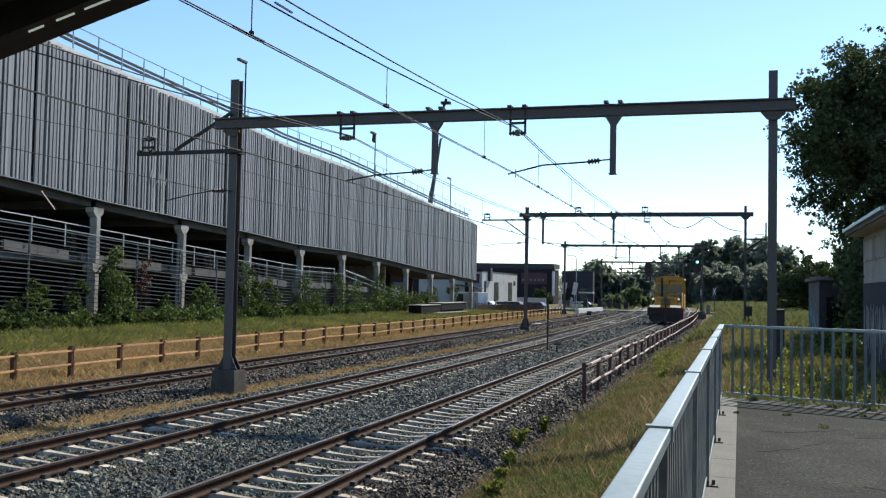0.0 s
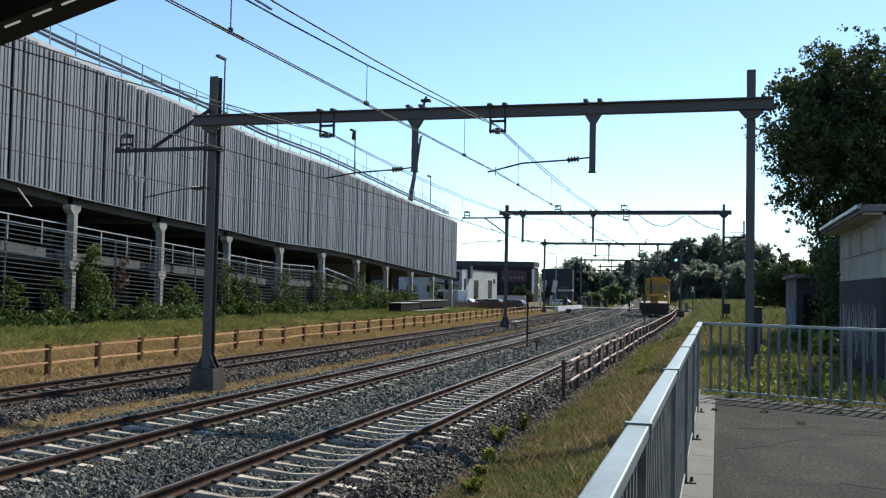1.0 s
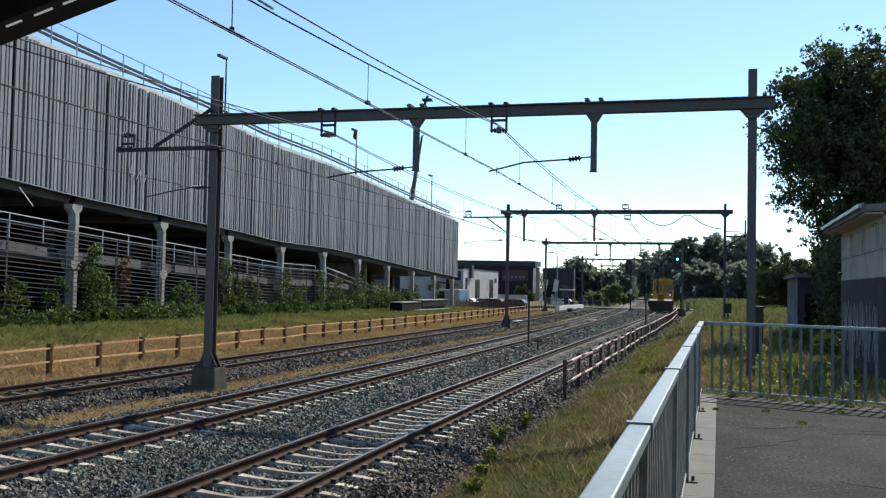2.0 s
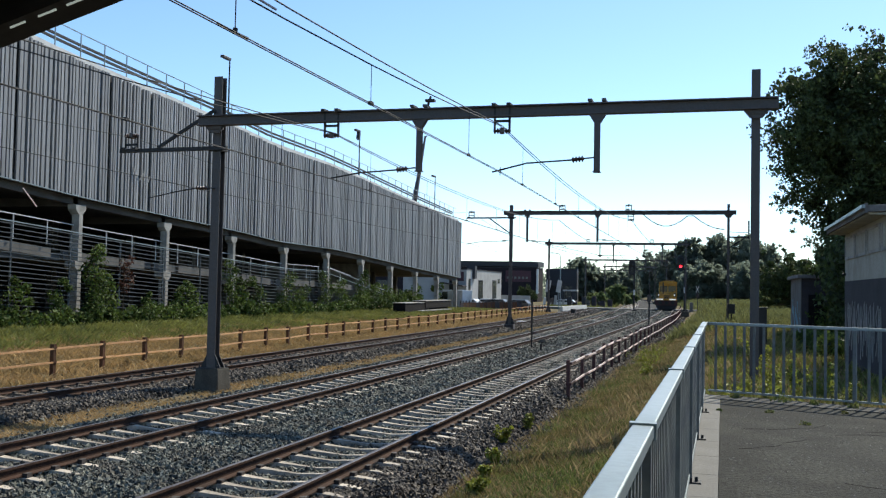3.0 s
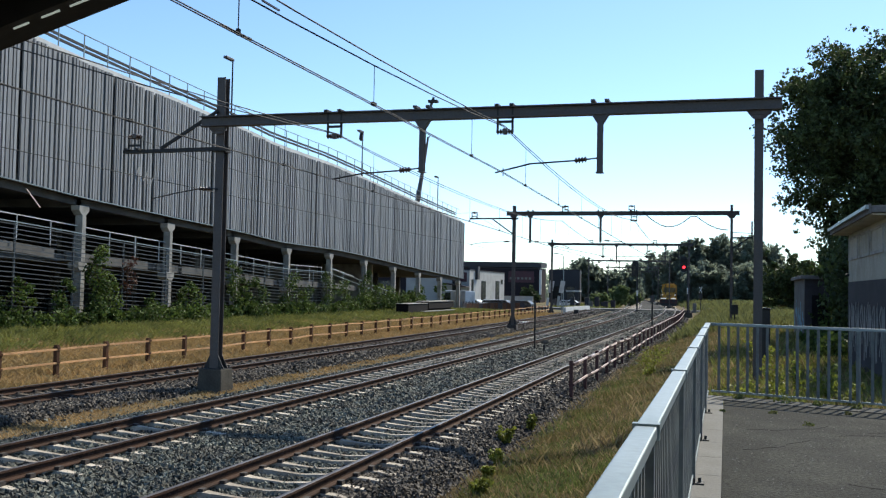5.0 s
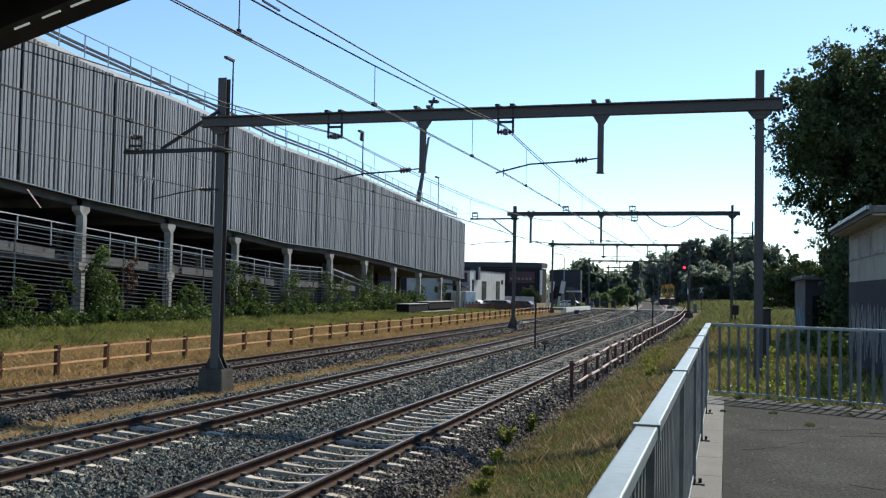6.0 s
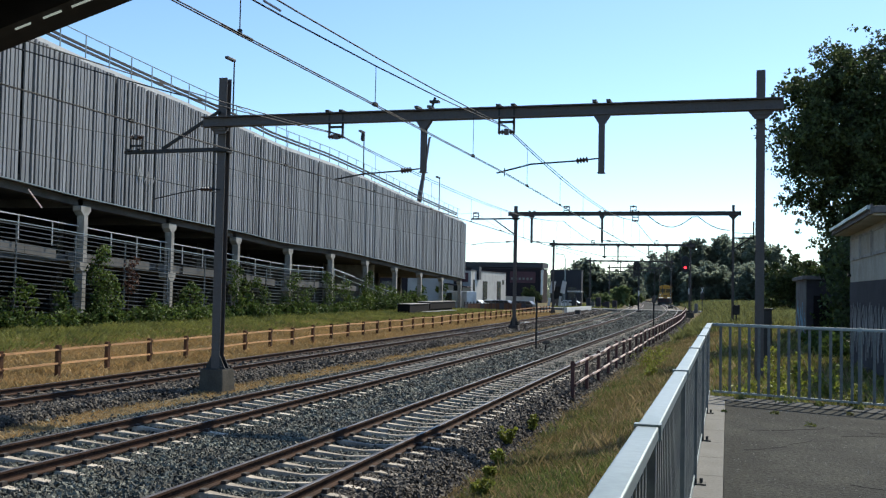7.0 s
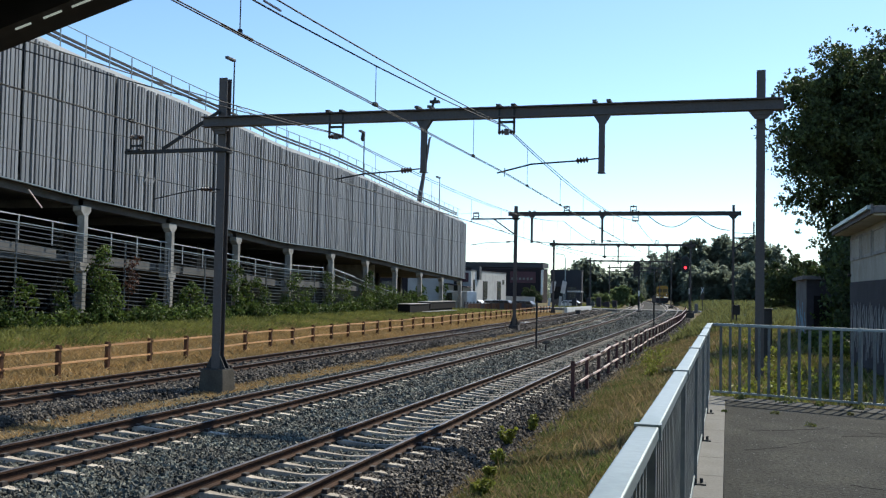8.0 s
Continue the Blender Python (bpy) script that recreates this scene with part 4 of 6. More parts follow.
# ---- ballast stones ----
def stones(name, label, u0, u1, edge0, edge1, bands, seed, z=-0.228, material="stone"):
    g = np.random.default_rng(seed)
    P = []
    for y0, y1, per, size in bands:
        n = int((u1 - u0) * (y1 - y0) * per)
        y = g.uniform(y0, y1, n)
        u = g.uniform(u0, u1, n)
        over = np.maximum(0, np.maximum(edge0 - u, u - edge1))
        x = u + np.array([bend(b, a) for a, b in zip(u, y)])
        inside = np.min([np.abs(u - c) for c in TRACKS], axis=0) < 0.68
        P.append(np.stack([x, y, np.maximum(z - over * 0.52, -0.425) - 0.022 * inside + g.uniform(-0.015, 0.02, n), size * g.uniform(0.6, 1.35, n)], 1))
    P = np.concatenate(P)
    n = len(P)
    base = np.array([(1, 0, 0), (-1, 0, 0), (0, 1, 0), (0, -1, 0), (0, 0, 1), (0, 0, -1)], float)
    v = base[None] * g.uniform(0.55, 1.15, (n, 6, 1)) + g.uniform(-0.25, 0.25, (n, 6, 3))
    q = g.normal(size=(n, 4))
    q /= np.linalg.norm(q, axis=1, keepdims=True)
    w, x, y, zz = q.T
    R = np.stack([np.stack([1 - 2 * (y * y + zz * zz), 2 * (x * y - w * zz), 2 * (x * zz + w * y)], -1),
                  np.stack([2 * (x * y + w * zz), 1 - 2 * (x * x + zz * zz), 2 * (y * zz - w * x)], -1),
                  np.stack([2 * (x * zz - w * y), 2 * (y * zz + w * x), 1 - 2 * (x * x + y * y)], -1)], 1)
    v = np.einsum("nij,nkj->nki", R, v) * P[:, None, 3:4] + P[:, None, :3]
    f = np.array([(0, 2, 4), (2, 1, 4), (1, 3, 4), (3, 0, 4), (2, 0, 5), (1, 2, 5), (3, 1, 5), (0, 3, 5)])
    f = (f[None] + (np.arange(n) * 6)[:, None, None]).reshape(-1, 3)
    tagged(new(name, raw_mesh(name, v.reshape(-1, 3), f, M[material])), label, "ballast stones", kind="stuff")


stones("ballast_stones", "loose angular grey ballast stones between the rails", -12.6, -5.35, -12.15, -4.55, [(7, 22, 430, 0.044), (22, 36, 215, 0.058), (36, 62, 100, 0.078), (62, 100, 45, 0.105), (100, 145, 20, 0.15)], 11)
stones("ballast_stones", "rust-brown ballast stones on the shoulder beside the main track", -5.35, -3.5, -5.35, -4.42, [(7, 22, 450, 0.042), (22, 36, 215, 0.056), (36, 62, 100, 0.076), (62, 100, 45, 0.10), (100, 145, 20, 0.14)], 15, material="ruststone")
stones("ballast_stones", "loose grey ballast stones beside the side track", -17.6, -13.6, -17.25, -14.0, [(14, 30, 230, 0.054), (30, 60, 90, 0.078), (60, 100, 40, 0.105), (100, 140, 20, 0.15)], 12, z=-0.205, material="ruststone")


stones("ballast_stones", "scattered ballast stones on the sandy strip", -14.0, -12.2, -13.6, -12.5, [(9, 40, 14, 0.042), (40, 86, 6, 0.065)], 13, z=-0.33)
strip_pts = [(-13.95, -0.5), (-13.5, -0.335), (-12.65, -0.335), (-12.3, -0.5)]
tagged(new("sandy_strip", swept(strip_pts, 0, [5 + 2.5 * i for i in range(32)] + [87 + 5 * i for i in range(20)]).mesh("sandy_strip", M["sand"])), "sandy strip with dry weeds between two tracks", "path", kind="structure")


# ---- grass, weeds and leaves ----
def blades(name, label, xr, yr, n, height, width, material, seed, keep=None, lean=0.35):
    g = np.random.default_rng(seed)
    x = g.uniform(*xr, n)
    y = yr[0] + (yr[1] - yr[0]) * g.uniform(0, 1, n) ** 1.5
    ok = np.array([(keep(a, b) if keep else True) and noise.noise((a * 0.7, b * 0.7, seed)) > g.uniform(-0.6, 0.25) for a, b in zip(x, y)])
    x, y = x[ok], y[ok]
    n = len(x)
    z = np.array([ground_z(a, b) for a, b in zip(x, y)]) - 0.02
    h = height * g.uniform(0.35, 1.25, n)
    a = g.uniform(0, 2 * np.pi, n)
    w = width * g.uniform(0.6, 1.3, n) * (1 + y / 40)
    dx, dy = np.cos(a) * w, np.sin(a) * w
    lx, ly = g.normal(0, lean, n) * h, g.normal(0, lean, n) * h
    v = np.stack([np.stack([x - dx, y - dy, z], 1), np.stack([x + dx, y + dy, z], 1),
                  np.stack([x + lx * 0.4 + dx * 0.7, y + ly * 0.4 + dy * 0.7, z + h * 0.6], 1),
                  np.stack([x + lx, y + ly, z + h], 1)], 1)
    f = np.arange(n)[:, None] * 4 + np.array([0, 1, 2, 3])[None]
    tagged(new(name, raw_mesh(name, v.reshape(-1, 3), f, material)), label, "grass", kind="stuff")


def off_platform(x, y):
    return not (-0.42 < x < 6.5 and y < 16.1 - (x + 0.02) * 0.37)


blades("dry_grass", "dry straw-coloured grass on the embankment", (-3.9, -0.45), (4, 60), 140000, 0.11, 0.003, M["drygrass"], 21, lean=0.5)
blades("green_grass", "short green grass tufts on the embankment", (-3.7, -0.45), (4, 60), 130000, 0.13, 0.0032, M["greengrass"], 22)
blades("tall_grass", "sparse tall seeding grass on the embankment", (-3.75, -0.9), (9, 62), 3500, 0.24, 0.0011, M["drygrass"], 31, lean=0.3)
blades("tall_grass", "tall green tufts on the embankment", (-3.75, -0.6), (9, 62), 11000, 0.16, 0.0019, M["greengrass"], 32, lean=0.4)
blades("tall_grass", "tall green summer grass behind the railing", (-0.3, 5.5), (15, 75), 34000, 0.3, 0.0048, M["sungrass"], 23, off_platform)
blades("dry_grass", "tall dry grass behind the railing", (-2.5, 4.5), (17, 80), 34000, 0.24, 0.0045, M["drygrass"], 24, off_platform)
blades("dry_grass", "tall straw-coloured grass along the orange fence", (-27.0, -17.7), (14, 120), 185000, 0.27, 0.0052, M["straw"], 25, lean=0.55)
blades("green_grass", "green grass strip before the hedge", (-30.3, -24.6), (22, 120), 95000, 0.38, 0.0065, M["sungrass"], 26, lean=0.5)
blades("tall_grass", "tall green grass towards the level crossing", (-3.2, 16), (60, 142), 40000, 0.5, 0.012, M["meadow"], 28)
blades("tall_grass", "tall pale green meadow grass beyond the level crossing", (-13, 34), (152, 245), 30000, 0.7, 0.016, M["meadow"], 30, lambda a, b: a > -3.0 + bend(b))
blades("dry_grass", "rough yellowed grass beyond the level crossing", (-27, -14), (153, 210), 22000, 0.55, 0.012, M["sungrass"], 29, lambda a, b: a < -13.0 + bend(b, -10.2))
blades("dry_grass", "low dry grass between the tracks", (-13.75, -12.5), (12, 90), 62000, 0.15, 0.005, M["straw"], 27, lean=0.6)


def leaf_mesh(name, clumps, size, material, seed, flat=0.55):
    """Small leaves round many clumps: rows of (x, y, z, radius, how many)."""
    g = np.random.default_rng(seed)
    C = []
    for x, y, z, r, n in clumps:
        d = g.normal(size=(n, 3))
        d /= np.linalg.norm(d, axis=1, keepdims=True)
        d *= (g.uniform(0.15, 1.0, (n, 1)) ** 0.55) * r * g.uniform(0.85, 1.15, (n, 1))
        d[:, 2] *= 0.85
        C.append(np.array([[x, y, z]]) + d)
    C = np.concatenate(C)
    n = len(C)
    a = g.normal(size=(n, 3))
    a[:, 2] -= flat
    a /= np.linalg.norm(a, axis=1, keepdims=True)
    b = np.cross(a, g.normal(size=(n, 3)))
    b /= np.linalg.norm(b, axis=1, keepdims=True)
    s = size * g.uniform(0.55, 1.35, (n, 1))
    nn = np.cross(a, b) * 0.18 * s
    v = np.stack([C - a * s * 0.5, C + b * s * 0.34 + nn, C + a * s * 0.62, C - b * s * 0.34 + nn], 1)
    f = np.arange(n)[:, None] * 4 + np.array([0, 1, 2, 3])[None]
    return raw_mesh(name, v.reshape(-1, 3), f, material)


def build_hedge():
    rnd = random.Random(8)
    rows = []
    y = 20.0
    while y < 97:
        h = 0.75 + 0.45 * noise.noise((y * 0.25, 3, 1)) + (0.7 if y > 78 else 0)
        for k in range(3):
            rows.append((-30.0 + rnd.uniform(-0.35, 0.45), y + rnd.uniform(-0.4, 0.4), 0.35 + rnd.uniform(0, h), rnd.uniform(0.22, 0.6), 95))
        y += 0.5
    tagged(new("ivy_hedge", leaf_mesh("ivy_hedge", rows, 0.17, M["ivy"], 31)), "dense green ivy hedge at the foot of the screen", "hedge", kind="stuff")
    for y, top, w in ((31.5, 3.2, 0.6), (35.9, 1.9, 0.7), (37.1, 2.6, 0.4), (39.8, 2.55, 0.5), (42.3, 4.35, 0.75), (43.2, 3.0, 0.6), (47.4, 2.0, 0.5), (49.8, 2.3, 0.5), (51.6, 2.7, 0.6), (56.4, 3.9, 0.7), (58.0, 3.0, 0.5), (59.7, 3.0, 0.6), (64.9, 3.2, 0.8), (67.5, 2.4, 0.7), (71.7, 3.7, 0.9), (75.0, 3.1, 0.8), (79.9, 3.9, 0.7), (82.5, 2.6, 0.8), (86.0, 2.4, 1.2), (90.5, 2.0, 1.2), (94.2, 1.3, 0.8)):
        rows = []
        z = 0.6
        top += 0.25
        w += 0.12
        while z < top - 0.2:
            r = w * (0.55 + 0.45 * math.sin(min(1, (top - z) / 1.2) * 1.57)) * rnd.uniform(0.75, 1.1)
            rows.append((-30.25 + rnd.uniform(-0.1, 0.2), y + rnd.uniform(-0.5, 0.5) * (0.6 + w), z, r * rnd.uniform(0.45, 0.85), 85))
            z += 0.32
        c = thing("climbing_plant", "leafy green climber growing up the slatted screen", "climber", group="climbers on the screen")
        part("stem", Shape().tube([(-30.4, y, 0.0), (-30.38, y + 0.1, top * 0.5), (-30.4, y, top - 0.3)], 0.03, 5, r1=0.012), M["bark"], c)
        part("foliage", leaf_mesh("foliage", rows, 0.15, M["ivy"], int(y * 10)), M["ivy"], c)["kind"] = "stuff"
    rows = [(-30.3, 44.9 + rnd.uniform(-0.5, 0.5), 2.2 + 0.25 * k, 0.33, 38) for k in range(7)]
    c = thing("climbing_plant", "reddish thin climber on the slatted screen", "climber", group="climbers on the screen")
    part("stem", Shape().tube([(-30.4, 44.9, 0.0), (-30.4, 45.0, 3.8)], 0.025, 5, r1=0.01), M["bark"], c)
    part("foliage", leaf_mesh("foliage", rows, 0.13, M["redleaf"], 77), M["redleaf"], c)["kind"] = "stuff"


build_hedge()


def build_weed(x, y, h, w, material, seed, label="bright yellow-green weed in the verge", category="weed", size=0.07):
    rnd = random.Random(seed)
    t = thing("weed_plant", label, category, group="weeds in the verge")
    z = ground_z(x, y)
    stems, rows = Shape(), []
    for k in range(6):
        a = rnd.uniform(0, 6.28)
        tip = Vector((x + math.cos(a) * w * rnd.uniform(0.3, 1), y + math.sin(a) * w * rnd.uniform(0.3, 1), z + h * rnd.uniform(0.6, 1)))
        stems.tube([(x, y, z - 0.05), (x * 0.6 + tip.x * 0.4, y * 0.6 + tip.y * 0.4, z + h * 0.4), tip], 0.008, 4, r1=0.004)
        for i in range(5):
            q = Vector((x, y, z)).lerp(tip, 0.3 + 0.7 * i / 4)
            rows.append((q.x, q.y, q.z, 0.2 * w + 0.02, 10))
    part("stem", stems, M["greengrass"], t)
    part("leaves", leaf_mesh("leaves", rows, size, material, seed), material, t)["kind"] = "stuff"


for i, (x, y, h, w) in enumerate(((-2.7, 37.5, 0.65, 0.7), (-2.9, 43.5, 0.6, 0.6), (-2.5, 33.5, 0.4, 0.4), (-3.7, 16.3, 0.3, 0.15), (-4.1, 18.7, 0.42, 0.17), (-3.4, 13.9, 0.26, 0.16), (-4.0, 20.8, 0.34, 0.14), (-3.6, 15.2, 0.2, 0.12),
                                  (0.15, 19.2, 0.45, 0.35), (0.4, 20.6, 0.5, 0.35), (1.0, 21.0, 0.7, 0.35), (1.35, 19.5, 0.95, 0.22), (1.75, 19.0, 0.8, 0.3), (0.85, 19.0, 0.45, 0.3), (2.0, 18.0, 0.5, 0.25), (1.0, 27.5, 0.9, 0.5))):
    build_weed(x, y, h, w, M["weed"], 50 + i)


# ---- trees ----
def build_tree(name, x, y, z, height, spread, seed, masses=(), n=160, per=170, leaf=0.2, droop=0.0, low=0.3, label="", material=None, group="trees"):
    rnd = random.Random(seed)
    t = thing(name, label, "tree", group=group)
    trunk = Shape()
    bendx = rnd.uniform(-0.3, 0.3)
    trunk.tube([(x, y, z - 0.3), (x + bendx * 0.3, y, z + height * 0.25), (x + bendx, y, z + height * 0.55), (x + bendx * 1.2, y + 0.2, z + height * 0.9)], 0.03 * height, 9, r1=0.004 * height)
    rows = []
    for i in range(26):
        a = i * 2.4 + rnd.uniform(-0.3, 0.3)
        k = low + (0.95 - low) * (i / 25)
        base = Vector((x + bendx * k, y, z + height * k))
        reach = spread * (1.0 - 0.75 * max(0, k - 0.5) / 0.5) * rnd.uniform(0.65, 1.1)
        tip = base + Vector((math.cos(a) * reach, math.sin(a) * reach, height * rnd.uniform(0.02, 0.16) - droop * reach))
        mid = base.lerp(tip, 0.5) + Vector((0, 0, 0.08 * reach + droop * reach * 0.4))
        trunk.tube([base, mid, tip], 0.008 * height, 5, r1=0.002 * height)
        for j in range(0 if masses else n // 26):
            q = base.lerp(mid, rnd.random()) if rnd.random() < 0.35 else mid.lerp(tip, rnd.random() ** 0.7)
            q += Vector((rnd.gauss(0, 0.1), rnd.gauss(0, 0.1), rnd.gauss(0, 0.08) - droop * rnd.uniform(0, 0.5))) * spread * 0.6
            rows.append((q.x, q.y, q.z, (spread * rnd.uniform(0.08, 0.2) if per > 60 else rnd.uniform(0.3, 0.75)), per))
    for cx, cy, cz, rx, ry, rz, count, r in masses:
        k = 0
        while k < count:
            d = Vector((rnd.uniform(-1, 1), rnd.uniform(-1, 1), rnd.uniform(-1, 1)))
            q = Vector((cx + d.x * rx, cy + d.y * ry, cz + d.z * rz))
            ragged = 1.0 + 0.45 * noise.noise(q * (0.9 / max(r, 0.3)) * 0.5)
            if d.length > ragged or d.length < 0.35 or noise.noise(q * (0.55 / max(r, 0.3))) < -0.11:
                continue
            k += 1
            rows.append((q.x, q.y, q.z, r * rnd.uniform(0.6, 1.3), per))
            if r < 0.9 and d.length > 0.75 and rnd.random() < 0.6:
                for _ in range(3):
                    o = Vector((d.x * rx, d.y * ry, d.z * rz)).normalized() * r * rnd.uniform(0.6, 1.5) + Vector((rnd.gauss(0, r * 0.6), rnd.gauss(0, r * 0.6), rnd.gauss(-droop * r, r * 0.6)))
                    rows.append((q.x + o.x, q.y + o.y, q.z + o.z, r * rnd.uniform(0.3, 0.6), per // 4))
    part("trunk", trunk, M["bark"], t, "brown bark trunk with limbs")
    part("crown", leaf_mesh("crown", rows, leaf, material or M["leaf"], seed), material or M["leaf"], t, "uneven crown of small leaves")
    return t


build_tree("tree", 9.2, 46.0, 0.5, 17.0, 7.6, 101, masses=((8.3, 46, 9.3, 5.2, 3.6, 4.2, 820, 0.56), (9.8, 46.5, 6.4, 5.8, 3.6, 4.4, 420, 0.62), (4.4, 45.5, 10.0, 2.5, 2, 2.5, 220, 0.46), (5.2, 45.5, 11.9, 2.3, 1.8, 1.7, 130, 0.42), (4.3, 45.0, 7.6, 1.9, 1.2, 1.9, 110, 0.4)), per=50, leaf=0.155, droop=0.25, low=0.2, label="tall dark leafy tree with drooping branches")
# added out of view on the right, to shade hut and shrubs
build_tree("tree", 19.0, 58.0, 0.5, 19.0, 7.5, 102, masses=((19.0, 58, 11, 6.5, 5, 7.5, 480, 0.8),), per=46, leaf=0.28, droop=0.15, low=0.2, label="unseen tall leafy tree added for shade behind the shed")
build_tree("tree", 10.4, 56.0, 0.5, 10.5, 5.0, 103, masses=((10.9, 56, 5.5, 4.6, 3.5, 4.8, 520, 0.6),), per=46, leaf=0.26, droop=0.2, low=0.12, label="dark leafy tree beside the little hut")
# another added tree that blocks the sun from the hut
build_tree("tree", 13.5, 63.0, 0.5, 16.0, 6.5, 104, masses=((13.5, 63, 9, 6.0, 4.5, 7, 420, 0.8),), per=46, leaf=0.3, droop=0.1, low=0.15, label="tall dark leafy tree added for shade behind the hut")
rb = random.Random(4)
# leaves added to darken ground that should lie in deep shade
rows = [(rb.uniform(2.9, 4.6), rb.uniform(31, 42), 0.45 + rb.uniform(0, 0.7), rb.uniform(0.25, 0.5), 90) for _ in range(90)]
rows += [(rb.uniform(4.2, 6.5), rb.uniform(43.5, 48), 0.5 + rb.uniform(0, 3.4), rb.uniform(0.4, 0.8), 120) for _ in range(80)]
tagged(new("undergrowth", leaf_mesh("undergrowth", rows, 0.16, M["ivy"], 42)), "low undergrowth added to darken the shaded ground beside the hut", "undergrowth", kind="stuff")
rows = [(rb.uniform(4.2, 12), rb.uniform(36, 43), 0.6 + rb.uniform(0, 4.6), rb.uniform(0.5, 1.1), 170) for _ in range(150)]
tagged(new("shrub", leaf_mesh("shrub", rows, 0.2, M["leaf"], 41)), "dense dark shrubbery in the shade of the trees", "shrub", kind="stuff")
for i, (x, y, h, s) in enumerate(((-21.8, 178, 2.0, 1.3), (-19.3, 184, 3.4, 1.6), (-17.4, 192, 2.0, 1.3), (-39.2, 200, 2.7, 1.6), (8.0, 122, 6.9, 3.0), (12.0, 116, 8.6, 3.8), (6.4, 132, 3.8, 2.2))):
    build_tree("tree", x, y, -0.2, h, s, 120 + i, masses=((x, y, h * 0.52, s, s, h * 0.46, 80, s * 0.24),), per=120, leaf=0.34, low=0.15, label="bushy leafy green tree in the field", material=M["leaf" if x > 7 or x < -30 else "midleaf"], group="trees beyond the fences")
# far trees in the leaf colour that carries the haze
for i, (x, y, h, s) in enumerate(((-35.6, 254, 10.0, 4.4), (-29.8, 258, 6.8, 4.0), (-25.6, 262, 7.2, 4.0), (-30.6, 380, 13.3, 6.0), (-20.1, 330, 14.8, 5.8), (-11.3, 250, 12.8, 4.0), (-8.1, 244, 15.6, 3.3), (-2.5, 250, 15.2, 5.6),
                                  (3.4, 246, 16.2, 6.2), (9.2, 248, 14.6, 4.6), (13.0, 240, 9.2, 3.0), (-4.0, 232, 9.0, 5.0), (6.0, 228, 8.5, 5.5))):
    build_tree("tree", x, y, -0.2, h, s, 140 + i, masses=((x, y, h * 0.5, s, s, h * 0.5, 430, s * 0.15), (x, y, h * 0.22, s * 0.9, s * 0.9, h * 0.24, 110, s * 0.2)), per=48, leaf=0.6, low=0.06, label="far rounded green tree beyond the level crossing, paled for haze", material=M["hazeleaf"], group="far trees")
rw = random.Random(9)
rows = []
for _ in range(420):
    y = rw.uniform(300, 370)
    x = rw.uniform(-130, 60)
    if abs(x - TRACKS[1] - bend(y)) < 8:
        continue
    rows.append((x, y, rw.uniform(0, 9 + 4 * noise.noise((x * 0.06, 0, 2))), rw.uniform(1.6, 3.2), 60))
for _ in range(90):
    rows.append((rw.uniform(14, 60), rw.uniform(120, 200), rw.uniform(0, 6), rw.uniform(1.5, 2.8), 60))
tagged(new("far_woods", leaf_mesh("far_woods", rows, 0.7, M["hazeleaf"], 43)), "far green belt of woods along the horizon, paled for haze", "woods", kind="stuff")

ry = random.Random(14)
rows = [(ry.uniform(-50, -35.5), ry.uniform(121, 127), ry.uniform(-0.2, 2.6), ry.uniform(0.5, 1.0), 110) for _ in range(46)]
tagged(new("yard_shrub", leaf_mesh("yard_shrub", rows, 0.3, M["ivy"], 45)), "green shrubs growing behind the garage", "shrub", kind="stuff")

# tufts in the joint between the platform and its end railing
for i, (a, w) in enumerate(((1.02, 0.16), (2.05, 0.1), (0.35, 0.08), (1.5, 0.07))):
    q = B0 + BD * a + BN * 0.28
    tuft = leaf_mesh("grass_tuft", [(q.x, q.y, 1.02, w, 60)], 0.05, M["greengrass"], 300 + i)
    tagged(new("grass_tuft", tuft), "small grass tuft in a paving joint", "grass tuft", "tufts in the paving", "stuff")


for i, (x, y, w) in enumerate(((0.98, 12.9, 0.055), (0.61, 14.0, 0.05), (-0.04, 13.9, 0.03), (1.59, 14.3, 0.04))):
    tuft = leaf_mesh("grass_tuft", [(x, y, 1.012, w, 45), (x + w, y, 1.01, w * 0.6, 25)], 0.03, M["greengrass"], 320 + i)
    tagged(new("grass_tuft", tuft), "small grass tuft growing through the asphalt", "grass tuft", "tufts in the paving", "stuff")
crack_rnd = random.Random(17)
for i in range(9):
    x, y = crack_rnd.uniform(0.1, 3.0), crack_rnd.uniform(8.0, 13.6)
    a, pts = crack_rnd.uniform(-0.5, 0.5), []
    for k in range(9):
        pts.append((x, y))
        a += crack_rnd.uniform(-0.5, 0.5)
        x, y = x + 0.16 * math.cos(a), y + 0.16 * math.sin(a)
    crack = Shape()
    for (xa, ya), (xb, yb) in zip(pts, pts[1:]):
        crack.bar((xa, ya, 1.0005), (xb, yb, 1.0005), crack_rnd.uniform(0.006, 0.014), 0.004)
    tagged(new("asphalt_crack", crack.mesh("asphalt_crack", M["tarred"])), "thin tarred crack in the platform asphalt", "crack", "cracks in the asphalt", "structure")
grit = np.random.default_rng(61)
gx, gy = grit.uniform(0.05, 4.5, 900), grit.uniform(6.0, 14.4, 900)
gs = grit.uniform(0.004, 0.013, 900)
gv = np.stack([np.stack([gx + gs * a, gy + gs * b * 1.4, np.full(900, 1.0) + gs * c], 1) for a, b, c in ((-1, -1, 0), (1, -0.6, 0), (0.2, 1, 0), (0.1, 0, 0.8))], 1)
gf = (np.array([(0, 1, 3), (1, 2, 3), (2, 0, 3)])[None] + (np.arange(900) * 4)[:, None, None]).reshape(-1, 3)
